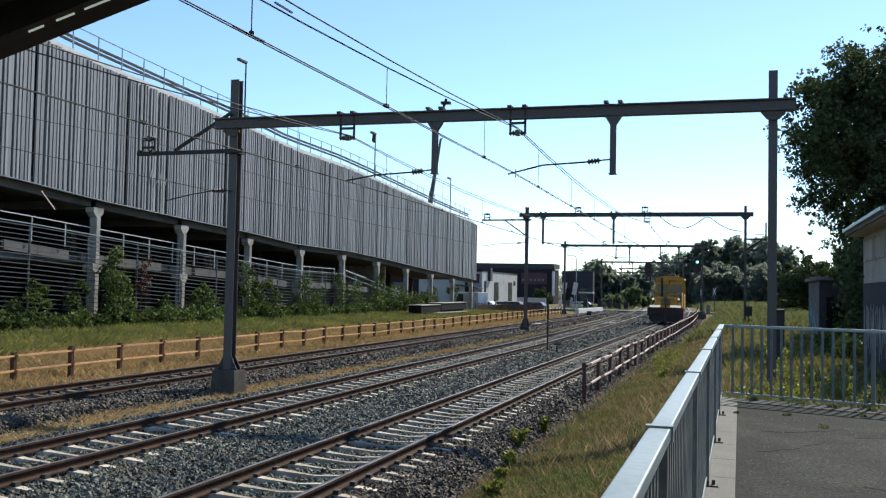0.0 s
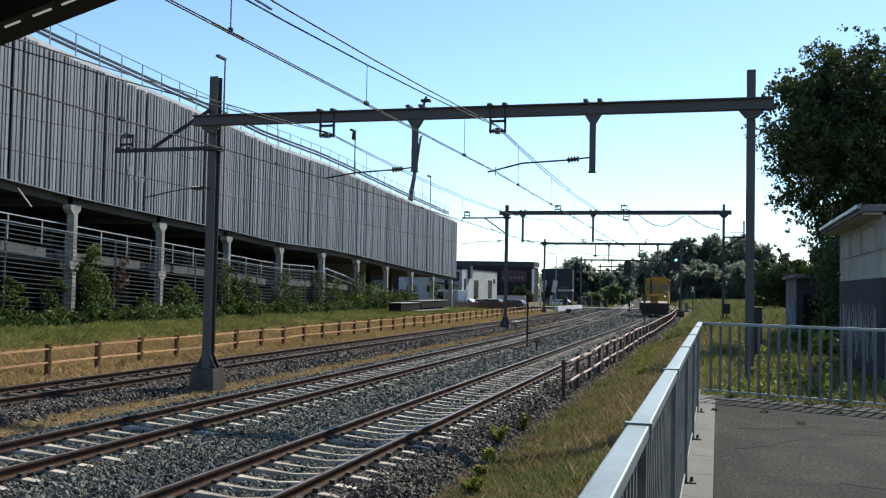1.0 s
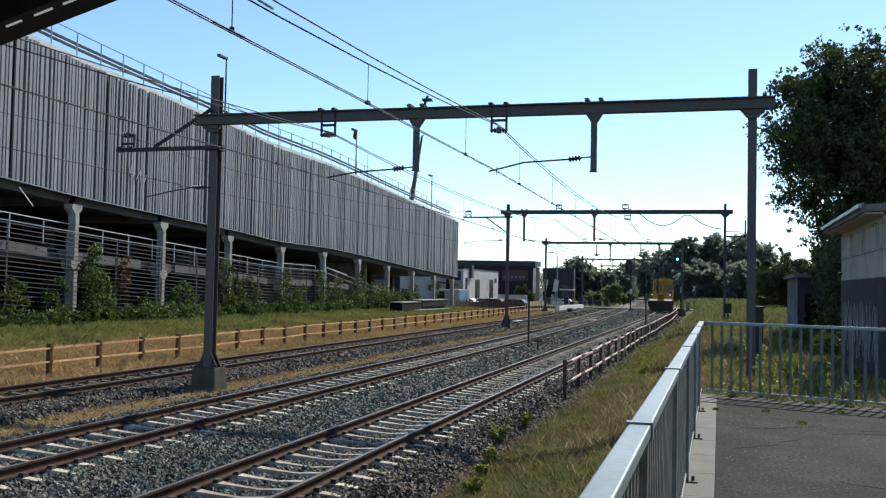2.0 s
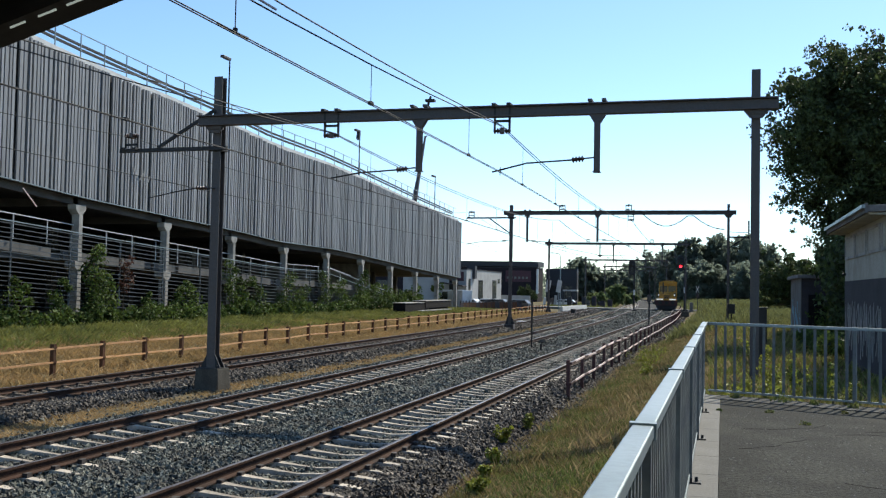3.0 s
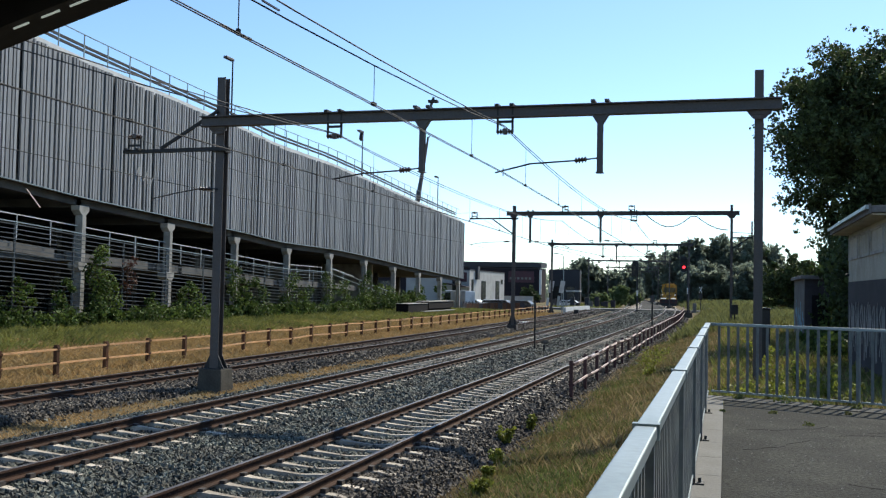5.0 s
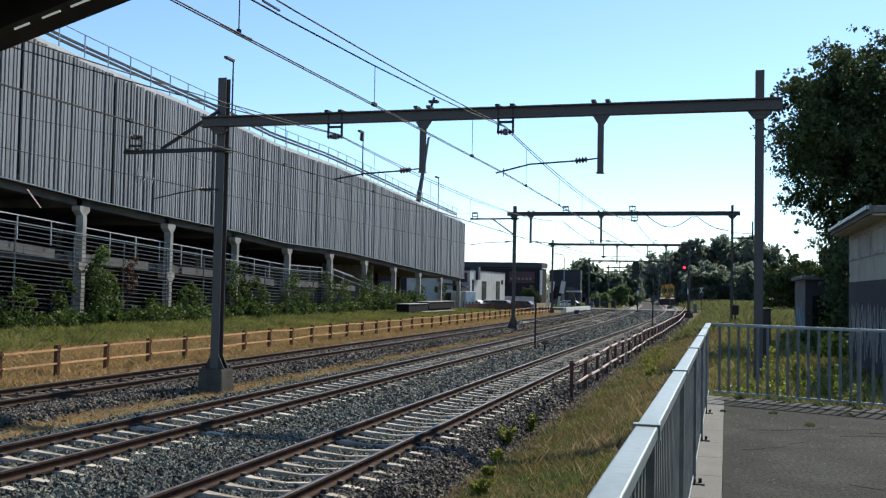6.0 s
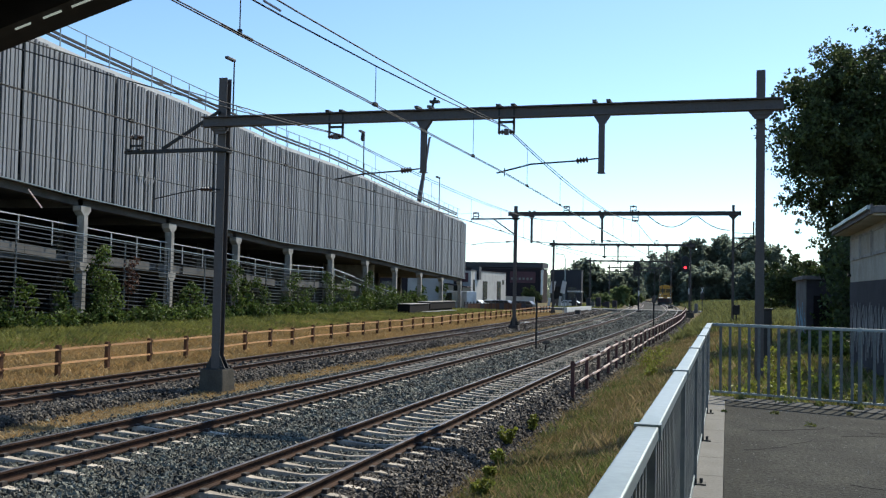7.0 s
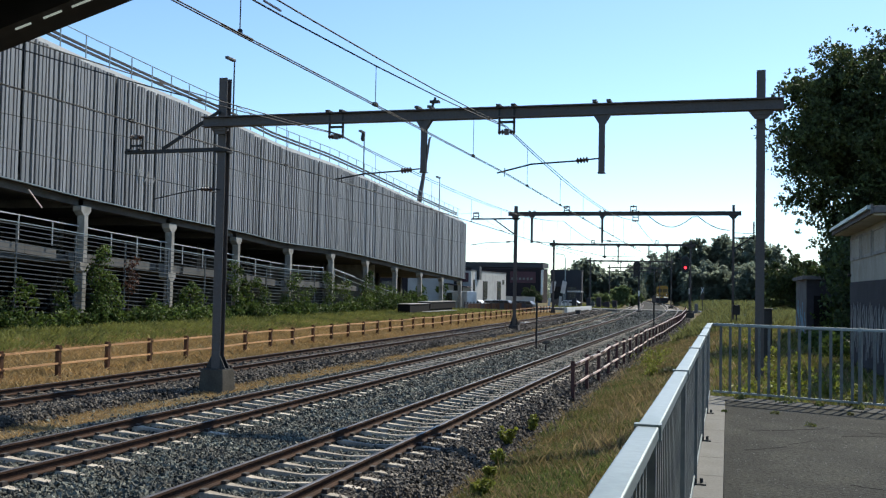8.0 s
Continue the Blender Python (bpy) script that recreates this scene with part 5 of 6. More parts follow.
tagged(new("grit", raw_mesh("grit", gv.reshape(-1, 3), gf, M["kerb"])), "pale grit scattered on the worn asphalt", "grit", kind="stuff")


# ---- shed with painted walls beside the platform ----
def build_shed():
    s = thing("shed", "cream rendered shed with dark plinth and sprayed graffiti", "shed")
    x0, x1, y0, y1 = 3.36, 9.0, 22.6, 30.0
    part("plinth", Shape().box(x0 - 0.01, x1, y0, y1 + 0.01, 0.3, 3.0), M["plinth"], s, "dark painted lower wall, deepened for shade")
    part("wall", Shape().box(x0, x1, y0, y1, 3.004, 4.34), M["shed"], s, "cream rendered upper wall")
    for i in range(4):
        ya = 29.8 - 2.2 * i
        f = Shape()
        for a, b, c, d in ((ya - 1.95, ya, 4.17, 4.23), (ya - 1.95, ya, 3.6, 3.67), (ya - 1.95, ya - 1.87, 3.67, 4.17), (ya - 0.08, ya, 3.67, 4.17)):
            f.box(x0 - 0.035, x0 + 0.005, a, b, c, d)
        w = part("window_panel", Shape().box(x0 - 0.012, x0 + 0.004, ya - 1.87, ya - 0.08, 3.67, 4.17), M["shed"], s, "blind window panel")
        part("frame", f, M["concrete"], w)
    part("vent_pipe", Shape().tube([(x0, 29.85, 3.2), (x0 - 0.09, 29.85, 3.2)], 0.035, 8), M["dark"], s)
    r = Shape()
    r.prism([(x0 - 0.42, 4.38), (x1 + 0.3, 4.65), (x1 + 0.3, 4.8), (x0 - 0.42, 4.53)], y0 - 0.3, y1 + 0.3)
    part("roof", r, M["roofsheet"], s, "flat felt roof", bevel=0.01)
    part("fascia", Shape().box(x0 - 0.47, x0 - 0.422, y0 - 0.3, y1 + 0.32, 4.36, 4.57), M["roofsheet"], s, "grey roof edge trim")
    part("gutter", Shape().box(x0 - 0.54, x0 - 0.472, y0 - 0.3, y1 + 0.3, 4.46, 4.54), M["galv"], s)
    part("soffit", Shape().box(x0 - 0.40, x0 - 0.01, y0 - 0.2, y1 + 0.2, 4.335, 4.378), M["shed"], s)
    # tall sprayed letter-like strokes in zigzags, two coats wide
    rnd = random.Random(6)
    y, k = 29.7, 0
    while y > 23.2:
        zt, zb = 2.46 - rnd.uniform(0, 0.14), 1.45 - rnd.uniform(0, 0.5)
        w = rnd.uniform(0.16, 0.34)
        pts = [(y, zb), (y - w * rnd.uniform(0.0, 0.35), zt), (y - w, zb + rnd.uniform(0, 0.5))]
        if k % 3 == 1:
            pts = [(y - w, zt), (y, zt - 0.25), (y - w, zt - 0.6), (y, zb)]
        if k % 3 == 2:
            pts += [(y - w * 1.25, zt - 0.05)]
        stroke = Shape()
        for (ya, za), (yb, zb2) in zip(pts, pts[1:]):
            stroke.bar((x0 - 0.016 - 0.001 * (k % 4), ya, za), (x0 - 0.016 - 0.001 * (k % 4), yb, zb2), 0.008, rnd.uniform(0.045, 0.085), up=(0, 1, 0))
        part("graffiti_stroke", stroke, M["graffiti"], s, "pale sprayed stroke")
        y -= w + rnd.uniform(0.04, 0.16)
        k += 1


build_shed()


def build_hut():
    h = thing("hut", "small flat-roofed hut with blue graffiti", "hut")
    x0, x1, y0, y1 = 3.26, 4.3, 45.0, 51.5
    # the tree's shade is put into this dim wall colour
    part("wall", Shape().box(x0, x1, y0, y1, 0.2, 3.3), M["parapet"], h)
    part("roof", Shape().box(x0 - 0.16, x1 + 0.25, y0 - 0.3, y1 + 0.2, 3.3, 3.46), M["roofsheet"], h, bevel=0.02)
    # end wall and door: the shaded side is given by darker colours
    part("end_wall", Shape().box(x0 + 0.02, x1 + 0.01, y0 - 0.05, y0 - 0.004, 0.2, 3.29), M["plinth"], h, "end wall coloured dark as the hut's shaded side")
    part("door", Shape().box(x0 + 0.3, x0 + 0.95, y0 - 0.09, y0 - 0.054, 0.6, 2.6), M["tarred"], h, "door coloured near-black in the shaded end")
    rnd = random.Random(3)
    for i in range(14):
        y = y0 + 0.4 + 0.42 * i
        z = rnd.uniform(0.9, 1.9)
        part("graffiti_stroke", Shape().bar((x0 - 0.006, y, z), (x0 - 0.006, y + rnd.uniform(-0.6, 0.6), z + rnd.uniform(0.3, 0.7)), 0.008, 0.22, up=(0, 1, 0)), M["bluepaint"], h, "blue sprayed stroke")


build_hut()


# ---- signals ----
def build_signal(x, y, z0, zhead, offset, lit, label):
    s = thing("railway_signal", label, "railway signal", group="railway signals")
    n = 7
    for i in range(n):
        a, b = z0 + (zhead + 0.3 - z0) * i / n, z0 + (zhead + 0.3 - z0) * (i + 1) / n
        part("post_section", Shape().tube([(x, y, a), (x, y, b)], 0.11, 10), M["white"] if i == 3 else M["dark"], s, "white band on the post" if i == 3 else "black post section")
    part("footing", Shape().box(x - 0.45, x + 0.45, y - 0.4, y + 0.4, z0 - 0.4, z0 + 0.25), M["dark"], s, bevel=0.05)
    hx = x + offset
    outline = [(hx + 0.47 * math.cos(a), zhead + 1.08 + (0.58 if math.sin(a) > 0 else -0.58) + 0.47 * math.sin(a)) for a in (2 * math.pi * (i + 0.5) / 20 for i in range(20))]
    head = part("signal_head", Shape().prism(outline, y - 0.32, y - 0.18), M["dark"], s, "black rounded signal board")
    part("bracket", Shape().box(min(x, hx) - 0.1, max(x, hx) + 0.1, y - 0.19, y + 0.1, zhead + 0.3, zhead + 0.42), M["dark"], s)
    part("ladder", Shape().bar((x + 0.3, y + 0.1, z0), (x + 0.3, y + 0.1, zhead), 0.05, 0.05, up=(0, 1, 0)), M["dark"], s)
    vanes = []
    for k, dz in enumerate((1.5, 1.08, 0.65)):
        on = lit and k != 1
        lamp = M["redlamp" if k == 2 else "greenlamp"] if on else M["glass"]
        part("lens", Shape().tube([(hx, y - 0.36, zhead + dz), (hx, y - 0.321, zhead + dz)], 0.165 if on else 0.14, 14), lamp, head, ("glowing red signal lamp" if k == 2 else "glowing green signal lamp") if on else "unlit lens")
        # made-up vane: covers the always glowing lamp to switch it off
        if on:
            disc = [(-0.4 + 0.21 * math.cos(2 * math.pi * i / 16), 0.21 * math.sin(2 * math.pi * i / 16)) for i in range(16)]
            vane = Shape().prism(disc, -0.012, 0.012)
            vane.bar((-0.2, 0, 0), (0.03, 0, 0), 0.03, 0.06)
            vane = part("shutter", vane, M["dark"], s, "added shutter vane that hides the lit lamp")
            vanes.append((vane, (hx + 0.4, y - 0.39, zhead + dz)))
        hood = Shape()
        for i in range(7):
            a, b = math.pi * i / 7, math.pi * (i + 1) / 7
            hood.bar((hx + 0.27 * math.cos((a + b) / 2), y - 0.32, zhead + dz + 0.27 * math.sin((a + b) / 2)), (hx + 0.27 * math.cos((a + b) / 2), y - 0.6, zhead + dz + 0.27 * math.sin((a + b) / 2)), 0.13, 0.015, up=(math.cos((a + b) / 2), 0, math.sin((a + b) / 2)))
        part("lens_hood", hood, M["dark"], head)
    return vanes


build_signal(-11.85, 138, -0.2, 4.75, -0.3, False, "unlit railway signal on a black and white post")
VANES = build_signal(-4.75, 130, 0.1, 5.22, -0.5, True, "railway signal changing from green to red beside the track")


def small_post(x, y, z0, z1, label, plate=False, r=0.045):
    p = thing("marker_post", label, "post")
    part("post", Shape().tube([(x, y, z0 - 0.2), (x, y, z1)], r, 8), M["dark"], p)
    if plate:
        part("plate", Shape().box(x - 0.12, x + 0.12, y - 0.07, y - 0.046, z1 - 0.4, z1), M["mast"], p, "grey plate")


small_post(-8.73, 46.0, -0.25, 2.1, "thin dark marker post between the tracks")
small_post(-4.25, 60.0, -0.4, 2.4, "thin post with a small grey plate beside the fence", True)
small_post(-8.0, 44.5, -0.25, 0.1, "short dark stub in the ballast")


def build_cabinet(x, y, z, w, d, h, label):
    c = thing("equipment_box", label, "equipment box")
    part("body", Shape().box(x - w / 2, x + w / 2, y - d / 2, y + d / 2, z, z + h), M["dark"], c, bevel=0.02)
    part("lid", Shape().box(x - w / 2 - 0.03, x + w / 2 + 0.03, y - d / 2 - 0.03, y + d / 2 + 0.03, z + h + 0.002, z + h + 0.04), M["dark"], c)
    part("leg", Shape().box(x - 0.05, x + 0.05, y - 0.05, y + 0.05, ground_z(x, y) - 0.1, z), M["dark"], c)


build_cabinet(0.55, 66.6, 1.25, 0.45, 0.3, 0.6, "small dark equipment box beside the mast")
build_cabinet(1.05, 30.0, 0.62, 0.38, 0.35, 1.55, "dark upright equipment box in the grass")
build_cabinet(-16.6, 113.0, -0.15, 0.55, 0.6, 0.5, "low dark lineside box beside the side track")
rock = Shape()
rock.add([(-8.95 + 0.35 * math.cos(a) * k, 50.4 + 0.3 * math.sin(a) * k, z) for k, z in ((1, -0.3), (0.9, -0.12), (0.4, 0.02)) for a in (2 * math.pi * i / 7 for i in range(7))],
         [(7 * j + i, 7 * j + (i + 1) % 7, 7 * j + 7 + (i + 1) % 7, 7 * j + 7 + i) for j in range(2) for i in range(7)] + [tuple(range(14, 21))])
tagged(new("boulder", rock.mesh("boulder", M["block"])), "dark lump of stone lying in the ballast", "stone")
for i, (x, y, l) in enumerate(((-16.3, 81.5, 0.8), (-11.3, 90.2, 1.0), (-17.5, 128.5, 1.2))):
    tagged(new("concrete_slab", Shape().box(x - l / 2, x + l / 2, y - 0.6, y + 0.6, -0.3, -0.12).mesh("concrete_slab", M["white" if i == 0 else "concrete"])), "flat pale concrete cover lying beside the track", "slab", "concrete covers")

# ---- level crossing, white wall and the yard beyond ----
tagged(new("crossing_road", Shape().box(-60, 40, 145.5, 151, -0.4, -0.015).mesh("crossing_road", M["kerb"])), "pale concrete road over the level crossing", "road", kind="structure")
tagged(new("low_wall", Shape().prism([(-19.9, 123.5), (-19.5, 123.5), (-18.85, 141.5), (-19.25, 141.5)], -0.5, 0.45, axis="z").mesh("low_wall", M["white"])), "low white concrete wall beside the side track", "wall", kind="structure")
cross = thing("crossing_sign", "white warning cross with a dark lamp box beside the level crossing", "sign")
part("post", Shape().tube([(-3.6, 150, -0.2), (-3.6, 150, 3.4)], 0.06, 8), M["dark"], cross)
part("lamp_box", Shape().box(-3.85, -3.35, 149.75, 149.93, 1.7, 2.5), M["dark"], cross, bevel=0.05)
for k in (-1, 1):
    part("board", Shape().bar((-3.6 - 0.2 * k, 149.9 - 0.02 * k, 2.6), (-3.6 + 0.2 * k, 149.9 - 0.02 * k, 3.5), 0.03, 0.1, up=(1, 0, 0)), M["white"], cross, "white cross board")
box = thing("signal_cabinet", "pale grey cabinet near the level crossing", "cabinet")
part("body", Shape().box(-4.6, -4.1, 146, 146.5, -0.2, 1.1), M["kerb"], box, bevel=0.03)

dock = thing("loading_dock", "dark low loading dock with a pale top edge", "loading dock")
part("body", Shape().box(-28.2, -27.0, 88.5, 97.4, 0.62, 1.25), M["tarred"], dock)
part("top_edge", Shape().box(-28.25, -26.95, 88.4, 97.5, 1.254, 1.31), M["concrete"], dock)
part("low_body", Shape().box(-28.2, -27.05, 82.5, 88.39, -0.5, 1.1), M["tarred"], dock)
part("low_edge", Shape().box(-28.25, -27.0, 82.4, 88.38, 1.104, 1.15), M["concrete"], dock)
# black plinth gives the shadow beneath the ledge as colour
part("plinth", Shape().box(-28.15, -27.3, 88.5, 97.3, -0.5, 0.616), M["tarred"], dock)
part("ledge", Shape().box(-27.29, -26.6, 86, 96.5, 0.36, 0.42), M["concrete"], dock)
for y in (87, 91.5, 96):
    part("support", Shape().box(-26.9, -26.7, y - 0.1, y + 0.1, -0.5, 0.358), M["tarred"], dock)


def building(name, label, x0, x1, y0, y1, h, wall, openings, extra=()):
    b = thing(name, label, "building")
    part("wall", Shape().box(x0, x1, y0, y1, -0.5, h), M[wall], b)
    part("roof", Shape().box(x0 - 0.06, x1 + 0.06, y0 - 0.06, y1 + 0.06, h, h + 0.16), M["greyhall"], b)
    for face, a, c, z0, z1 in openings:
        if face == "s":
            w = part("window", Shape().box(a, c, y0 - 0.06, y0 - 0.03, z0, z1), M["glass"], b)
            part("frame", Shape().box(a - 0.1, c + 0.1, y0 - 0.028, y0 + 0.01, z0 - 0.1, z1 + 0.1), M["dark"], w)
        else:
            w = part("window", Shape().box(x1 + 0.03, x1 + 0.06, a, c, z0, z1), M["glass"], b)
            part("frame", Shape().box(x1 - 0.01, x1 + 0.028, a - 0.1, c + 0.1, z0 - 0.1, z1 + 0.1), M["dark"], w)
    return b


wb = building("white_building", "low white rendered building with tall dark windows", -47, -37.0, 142, 166, 5.3, "offwhite",
              [("e", 149.5, 152.3, -0.2, 3.75), ("e", 159.3, 162.0, -0.2, 3.85), ("e", 163.2, 164.5, 3.5, 4.1), ("e", 143.3, 144.3, -0.2, 3.9), ("s", -39.6, -38.4, 0.4, 3.7)])
part("chimney", Shape().box(-37.9, -36.6, 145.5, 146.8, 4.0, 6.0), M["greyhall"], wb)
part("awning", Shape().prism([(-40.5, 3.4), (-36.9, 2.9), (-36.9, 2.75), (-40.5, 3.2)], 139.6, 141.9), M["plinth"], wb, "dark sloping awning")
part("upper_panel", Shape().box(-39.5, -37.4, 141.9, 141.96, 3.6, 5.0), M["redsign"], wb, "faded reddish panel")
for y in (153.5, 155.8, 158.0):
    part("joint", Shape().box(-37.002, -36.99, y, y + 0.05, -0.4, 5.2), M["concrete"], wb)
hall = building("brick_hall", "dark brown brick hall behind the white building", -84, -41.0, 222, 229, 7.4, "brick",
                [("s", -80, -76, 1, 4), ("s", -70, -66, 1, 4), ("s", -60, -56, 1, 4)])
part("roof_band", Shape().box(-84.2, -40.8, 221.7, 229.2, 7.72, 8.9), M["greyhall"], hall, "grey metal roof band")
part("sign_panel", Shape().box(-48.5, -42.5, 221.9, 221.96, 4.2, 6.8), M["redsign"], hall, "dark red sign panel")
part("corner_panel", Shape().box(-41.2, -40.7, 221.6, 221.9, 1.5, 7.2), M["white"], hall, "white corner panel")
for i in range(6):
    part("letter_bar", Shape().box(-48.2 + 0.9 * i, -47.7 + 0.9 * i, 221.84, 221.895, 4.9, 5.4), M["kerb"], hall, "pale sign bar")
building("grey_hall", "long dark grey industrial hall", -41.8, -34.2, 238, 240.5, 7.5, "greyhall", [("s", -41, -39, 0.5, 3.5), ("s", -37.5, -35.5, 0.5, 3.5)])

for k, x in enumerate((-21.0, -19.65)):
    sg = thing("banner_sign", "white upright banner board on a thin pole", "sign", group="banner boards")
    part("pole", Shape().tube([(x, 121, -0.4), (x, 121, 3.9)], 0.05, 6), M["galv"], sg)
    b = part("board", Shape().box(-0.28, 0.28, -0.02, 0.02, -0.75, 0.75), M["white"], sg, "white board")
    b.matrix_basis = pose(x + 0.05, 120.92, 3.0, 0, 10, 0)
lampc = thing("street_lamp", "thin street lamp with a bent arm", "street lamp")
part("pole", Shape().tube([(-24.1, 150, -0.4), (-24.1, 150, 7.6), (-24.3, 150, 8.1), (-25.0, 150, 8.25)], 0.07, 6), M["galv"], lampc)
part("lamp_head", Shape().box(-25.6, -25.0, 149.85, 150.15, 8.17, 8.31), M["galv"], lampc)


def build_car(x, y, rz, body, label, van=False):
    c = thing("van" if van else "car", label, "van" if van else "car", pose(x, y, -0.42, 0, 0, rz), group="parked vehicles")
    h = 2.7 if van else 1.42
    side = [(-2.1, 0.25), (2.1, 0.25), (2.15, 0.75), (1.2, 0.95), (0.6, h), (-1.6, h), (-2.1, 0.95)] if not van else [(-2.4, 0.25), (2.4, 0.25), (2.4, 1.0), (2.2, 1.3), (1.7, h), (-2.4, h)]
    part("body", Shape().prism(side, -0.85, 0.85, axis="x"), M[body], c, bevel=0.06)
    glass = [(0.95, 1.0), (0.58, h - 0.12), (-1.5, h - 0.12), (-1.9, 1.0)] if not van else [(2.05, 1.45), (1.72, h - 0.25), (0.6, h - 0.25), (0.6, 1.45)]
    part("window", Shape().prism(glass, -0.87, 0.87, axis="x"), M["glass"], c)
    for a in (-1.35, 1.35):
        for b in (-0.78, 0.78):
            part("wheel", Shape().tube([(b - 0.1, a, 0.31), (b + 0.1, a, 0.31)], 0.31, 14), M["rubber"], c)


build_car(-33.9, 124.5, 55, "carwhite", "white van parked by the garage", True)
build_car(-36.0, 138, 80, "carwhite", "white parked car in the yard")
build_car(-34.2, 143.5, 80, "carwhite", "white parked car in the yard")
build_car(-32.4, 140.6, 85, "cardark", "dark parked car in the yard")
build_car(-28.8, 139, 85, "cardark", "dark parked car in the yard")
build_car(-25.0, 158.5, 90, "carwhite", "white parked car beyond the crossing")
yard = thing("yard_fence", "dark brown low panel fence round the yard", "fence")
for i in range(16):
    y = 119.5 + 1.0 * i
    x = -31.9 + 0.10 * i + 0.012 * i * i
    x1 = -31.9 + 0.10 * (i + 1) + 0.012 * (i + 1) ** 2
    part("post", Shape().box(x - 0.05, x + 0.05, y - 0.05, y + 0.05, -0.6, 0.95), M["plinth"], yard)
    part("panel", Shape().bar((x, y + 0.06, 0.15), (x1, y + 0.94, 0.15), 0.05, 1.1), M["rustpost" if i % 5 else "plinth"], yard)
    part("top_rail", Shape().bar((x, y + 0.06, 0.78), (x1, y + 0.94, 0.78), 0.07, 0.06), M["plinth"], yard)
tagged(new("low_wall", Shape().box(-39.6, -33.0, 171.6, 172.0, -0.5, 1.4).mesh("low_wall", M["offwhite"])), "low pale wall closing the yard", "wall", kind="structure")
cabin = thing("site_cabin", "small dark open-sided cabin standing in the yard", "cabin")
part("roof", Shape().box(-25.2, -22.9, 159.2, 161.4, 2.35, 2.6), M["offwhite"], cabin, "pale cabin roof", bevel=0.04)
part("lower_wall", Shape().box(-25.0, -23.1, 159.4, 161.2, -0.45, 0.9), M["plinth"], cabin, bevel=0.03)
for a in (-24.95, -23.15):
    for b in (159.45, 161.15):
        part("post", Shape().box(a - 0.06, a + 0.06, b - 0.06, b + 0.06, 0.902, 2.348), M["dark"], cabin)
lean = random.Random(12)
for i in range(6):
    x, y, a = -27.9 + 0.62 * i, 157.0 + lean.uniform(-0.6, 0.6), lean.uniform(-24, 24)
    board = thing("leaning_board", "pale weathered board leaning in the yard", "board", pose(x, y, -0.4, 0, a, 0), group="boards in the yard")
    part("panel", Shape().box(-0.2, 0.2, -0.03, 0.03, 0.0, lean.uniform(1.1, 2.1)), M[lean.choice(("white", "offwhite", "mast"))], board)
    part("foot", Shape().box(-0.3, 0.3, -0.2, 0.2, -0.1, 0.12), M["dark"], board)
skip = random.Random(2)
for i in range(9):
    x, y = -24.5 + 0.9 * i + skip.uniform(-0.2, 0.2), 158 + skip.uniform(-2, 2)
    h = skip.uniform(0.6, 1.7)
    cr = thing("yard_item", "upright pale board or crate stored in the yard", "crate", group="stored items")
    part("board", Shape().box(x - 0.35, x + 0.35, y - 0.3, y + 0.3, -0.4, h), M[skip.choice(("kerb", "plinth", "greyhall", "plinth"))], cr, bevel=0.04)
    part("strap", Shape().box(x - 0.36, x + 0.36, y - 0.31, y + 0.31, h * 0.5, h * 0.5 + 0.08), M["dark"], cr)


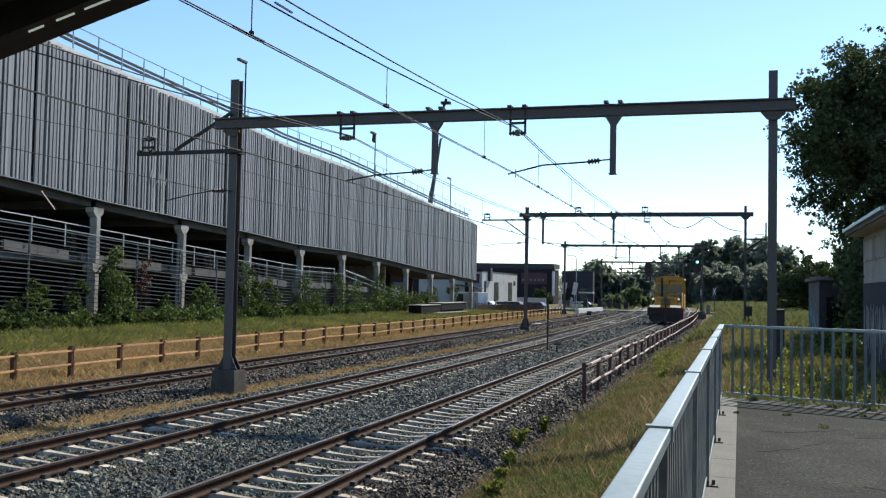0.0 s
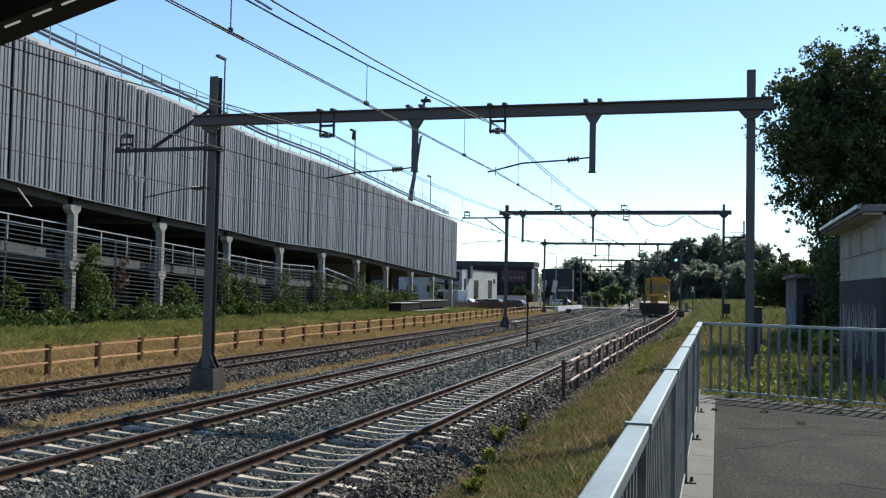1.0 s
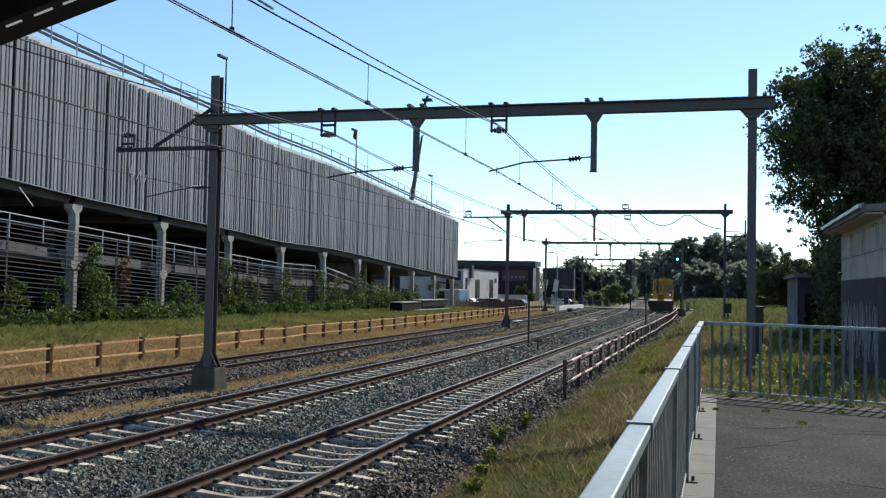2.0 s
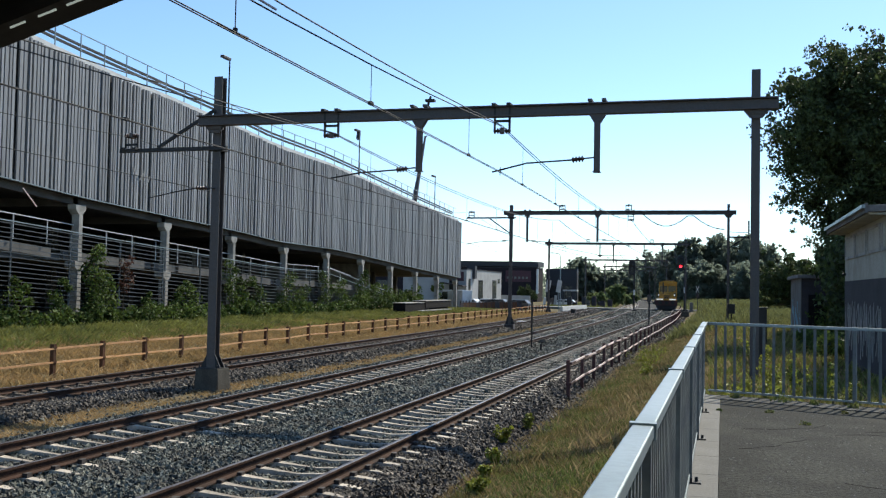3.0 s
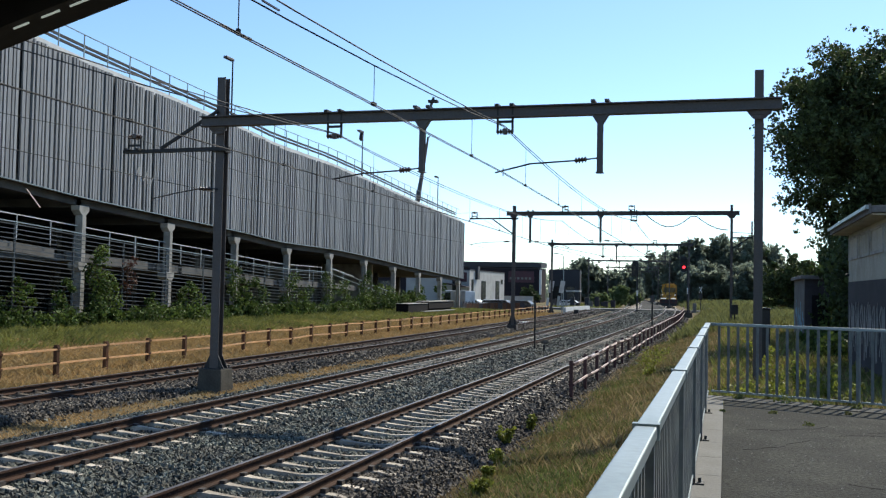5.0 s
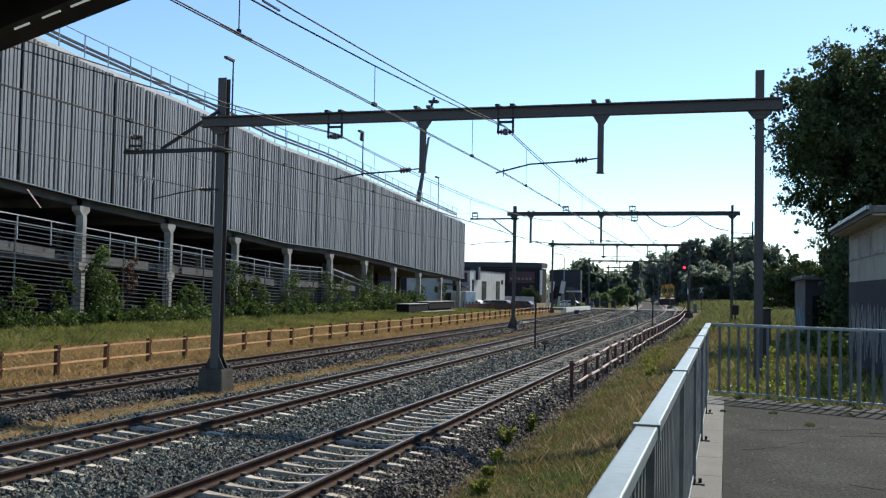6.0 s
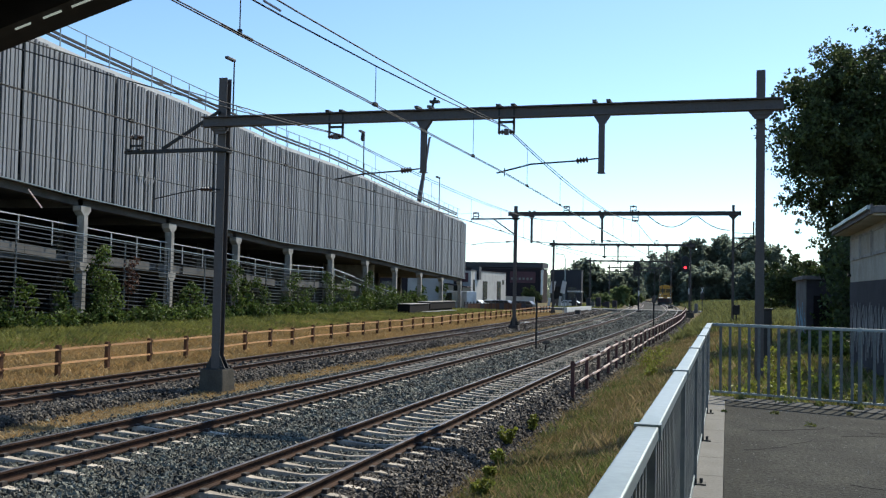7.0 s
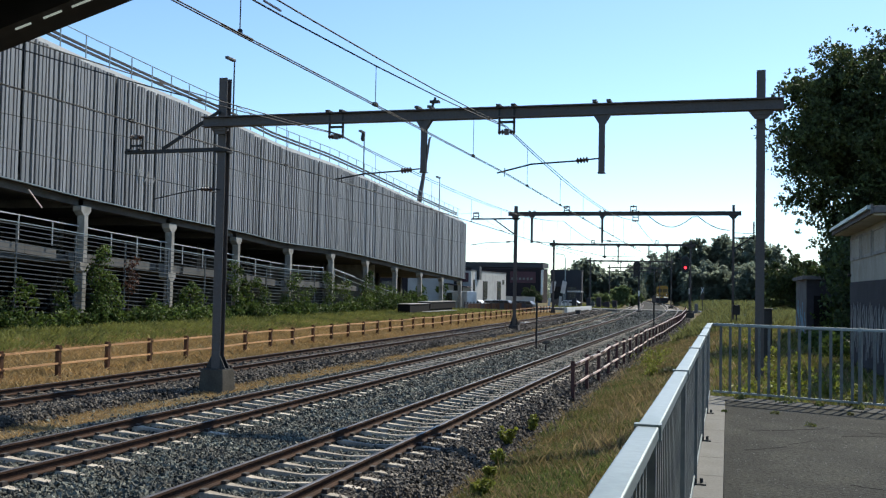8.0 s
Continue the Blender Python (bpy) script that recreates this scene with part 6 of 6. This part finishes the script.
# ---- the yellow track machine ----
def build_machine():
    t = thing("track_machine", "yellow railway track machine driving away", "rail vehicle")
    part("frame", Shape().box(-1.3, 1.3, -4.4, 4.6, 0.85, 1.2), M["dark"], t, "dark underframe", bevel=0.03)
    part("skirt", Shape().box(-1.45, 1.45, -4.3, 4.4, 0.3, 0.846), M["dark"], t, "black skirt")
    part("buffer_beam", Shape().box(-1.58, 1.52, -4.62, -4.404, 0.62, 1.35), M["redpost"], t, "dark red buffer beam", bevel=0.02)
    part("step_plate", Shape().box(-1.58, 1.52, -4.66, -4.0, 1.354, 1.42), M["yellow"], t, "yellow end step")
    for x in (-0.88, 0.88):
        b = part("buffer", Shape().tube([(x, -4.62, 1.02), (x, -5.1, 1.02)], 0.12, 12), M["dark"], t)
        part("buffer_disc", Shape().tube([(x, -5.1, 1.02), (x, -5.16, 1.02)], 0.26, 16), M["dark"], b)
        part("lamp_bar", Shape().box(x - 0.5, x + 0.42, -4.7, -4.664, 1.40, 1.58), M["lampglass"], t, "pale lamp bar brightened by an added glow")
        part("headlamp", Shape().tube([(x * 1.25, -4.42, 2.12), (x * 1.25, -4.48, 2.12)], 0.1, 12), M["lampglass"], t)
    part("hood", Shape().prism([(-0.95, 1.43), (0.95, 1.43), (0.95, 2.15), (0.8, 2.3), (-0.8, 2.3), (-0.95, 2.15)], -4.4, -1.9), M["yellow"], t, "yellow engine hood", bevel=0.03)
    for i in range(5):
        part("grille_slat", Shape().box(-0.4, 0.4, -4.43, -4.404, 1.6 + 0.11 * i, 1.66 + 0.11 * i), M["dark"], t)
    roof = [(-1.1, 3.8), (1.5, 3.8), (1.47, 3.98), (1.0, 4.15), (0.2, 4.22), (-0.6, 4.15), (-1.05, 3.98)]
    part("cab_base", Shape().box(-1.1, 1.45, -1.9, 1.2, 1.2, 2.6), M["yellow"], t, "yellow cab wall", bevel=0.03)
    part("cab_roof", Shape().prism(roof, -2.1, 1.4), M["yellow"], t, "curved cab roof")
    for x in (-1.04, 0.15, 1.39):
        for y in (-1.84, 1.14):
            part("cab_post", Shape().box(x - 0.07, x + 0.07, y - 0.06, y + 0.06, 2.602, 3.8), M["yellow"], t)
    part("cab_header", Shape().box(-1.1, 1.45, -1.9, -1.79, 3.45, 3.8), M["yellow"], t, "yellow panel over the cab window")
    part("cab_glass", Shape().box(-0.96, 1.31, -1.8, 1.08, 2.604, 3.79), M["cabglass"], t, "dark cab windows")
    for x in (-1.36, 1.36):
        rail = Shape()
        rail.tube([(x, -4.3, 1.42), (x, -4.3, 2.4), (x, -2.1, 2.4)], 0.03, 6)
        rail.tube([(x, -3.2, 1.42), (x, -3.2, 2.4)], 0.03, 6)
        part("hand_rail", rail, M["yellow"], t, "yellow tubular hand rail")
    part("exhaust", Shape().tube([(-0.5, -2.2, 2.3), (-0.5, -2.2, 4.0)], 0.08, 8), M["dark"], t)
    part("roof_box", Shape().box(-0.3, 0.6, -1.0, 0.6, 4.2, 4.36), M["dark"], t, "dark roof unit", bevel=0.03)
    part("beacon", Shape().tube([(0.9, -1.7, 4.1), (0.9, -1.7, 4.32)], 0.08, 8), M["orange"], t, "amber beacon")
    part("coupling", Shape().box(-0.22, 0.22, -4.95, -4.62, 0.75, 1.15), M["dark"], t, "black coupling")
    part("plough", Shape().prism([(-1.3, 0.12), (1.3, 0.12), (1.3, 0.62), (-1.3, 0.62)], -4.6, -4.5), M["dark"], t, "black rail guard")
    part("crane_post", Shape().tube([(0.3, 2.0, 1.2), (0.3, 2.0, 3.9)], 0.2, 10), M["yellow"], t)
    part("crane_arm", Shape().bar((0.3, 2.0, 3.8), (0.3, 4.4, 2.2), 0.24, 0.3), M["yellow"], t)
    part("side_cabinet", Shape().box(0.98, 1.38, -4.2, -1.92, 1.43, 2.7), M["yellow"], t, "tall side cabinet", bevel=0.03)
    part("side_window", Shape().box(1.05, 1.3, -4.23, -4.204, 1.9, 2.5), M["glass"], t)
    for y in (-2.8, 2.8):
        for x in (-0.7525, 0.7525):
            part("wheel", Shape().tube([(x - 0.06, y, 0.46), (x + 0.06, y, 0.46)], 0.46, 18), M["dark"], t)
        part("axle", Shape().tube([(-0.7, y, 0.46), (0.7, y, 0.46)], 0.08, 8), M["dark"], t)
    return t


machine = build_machine()


def motions():
    rows = []
    for i in range(17):
        t = 0.5 * i
        y = 92.5 + 18.5 * t
        x = TRACKS[0] - 0.15 + bend(y)
        turn = math.degrees(math.atan2(bend(y - 2) - bend(y + 2), 4))
        rows.append((t, pose(x, y, 0.0, 0, 0, turn)))
    walk(machine, rows)
    # the signal falls from green to red once the machine has passed it; added vanes hide the steady lamps
    for (vane, (x, y, z)), (before, after) in zip(VANES, ((80, 0), (0, 80))):
        walk(vane, [(t, pose(x, y, z, 0, a, 0)) for t, a in ((0.0, before), (2.15, before), (2.3, after), (8.0, after))])


motions()
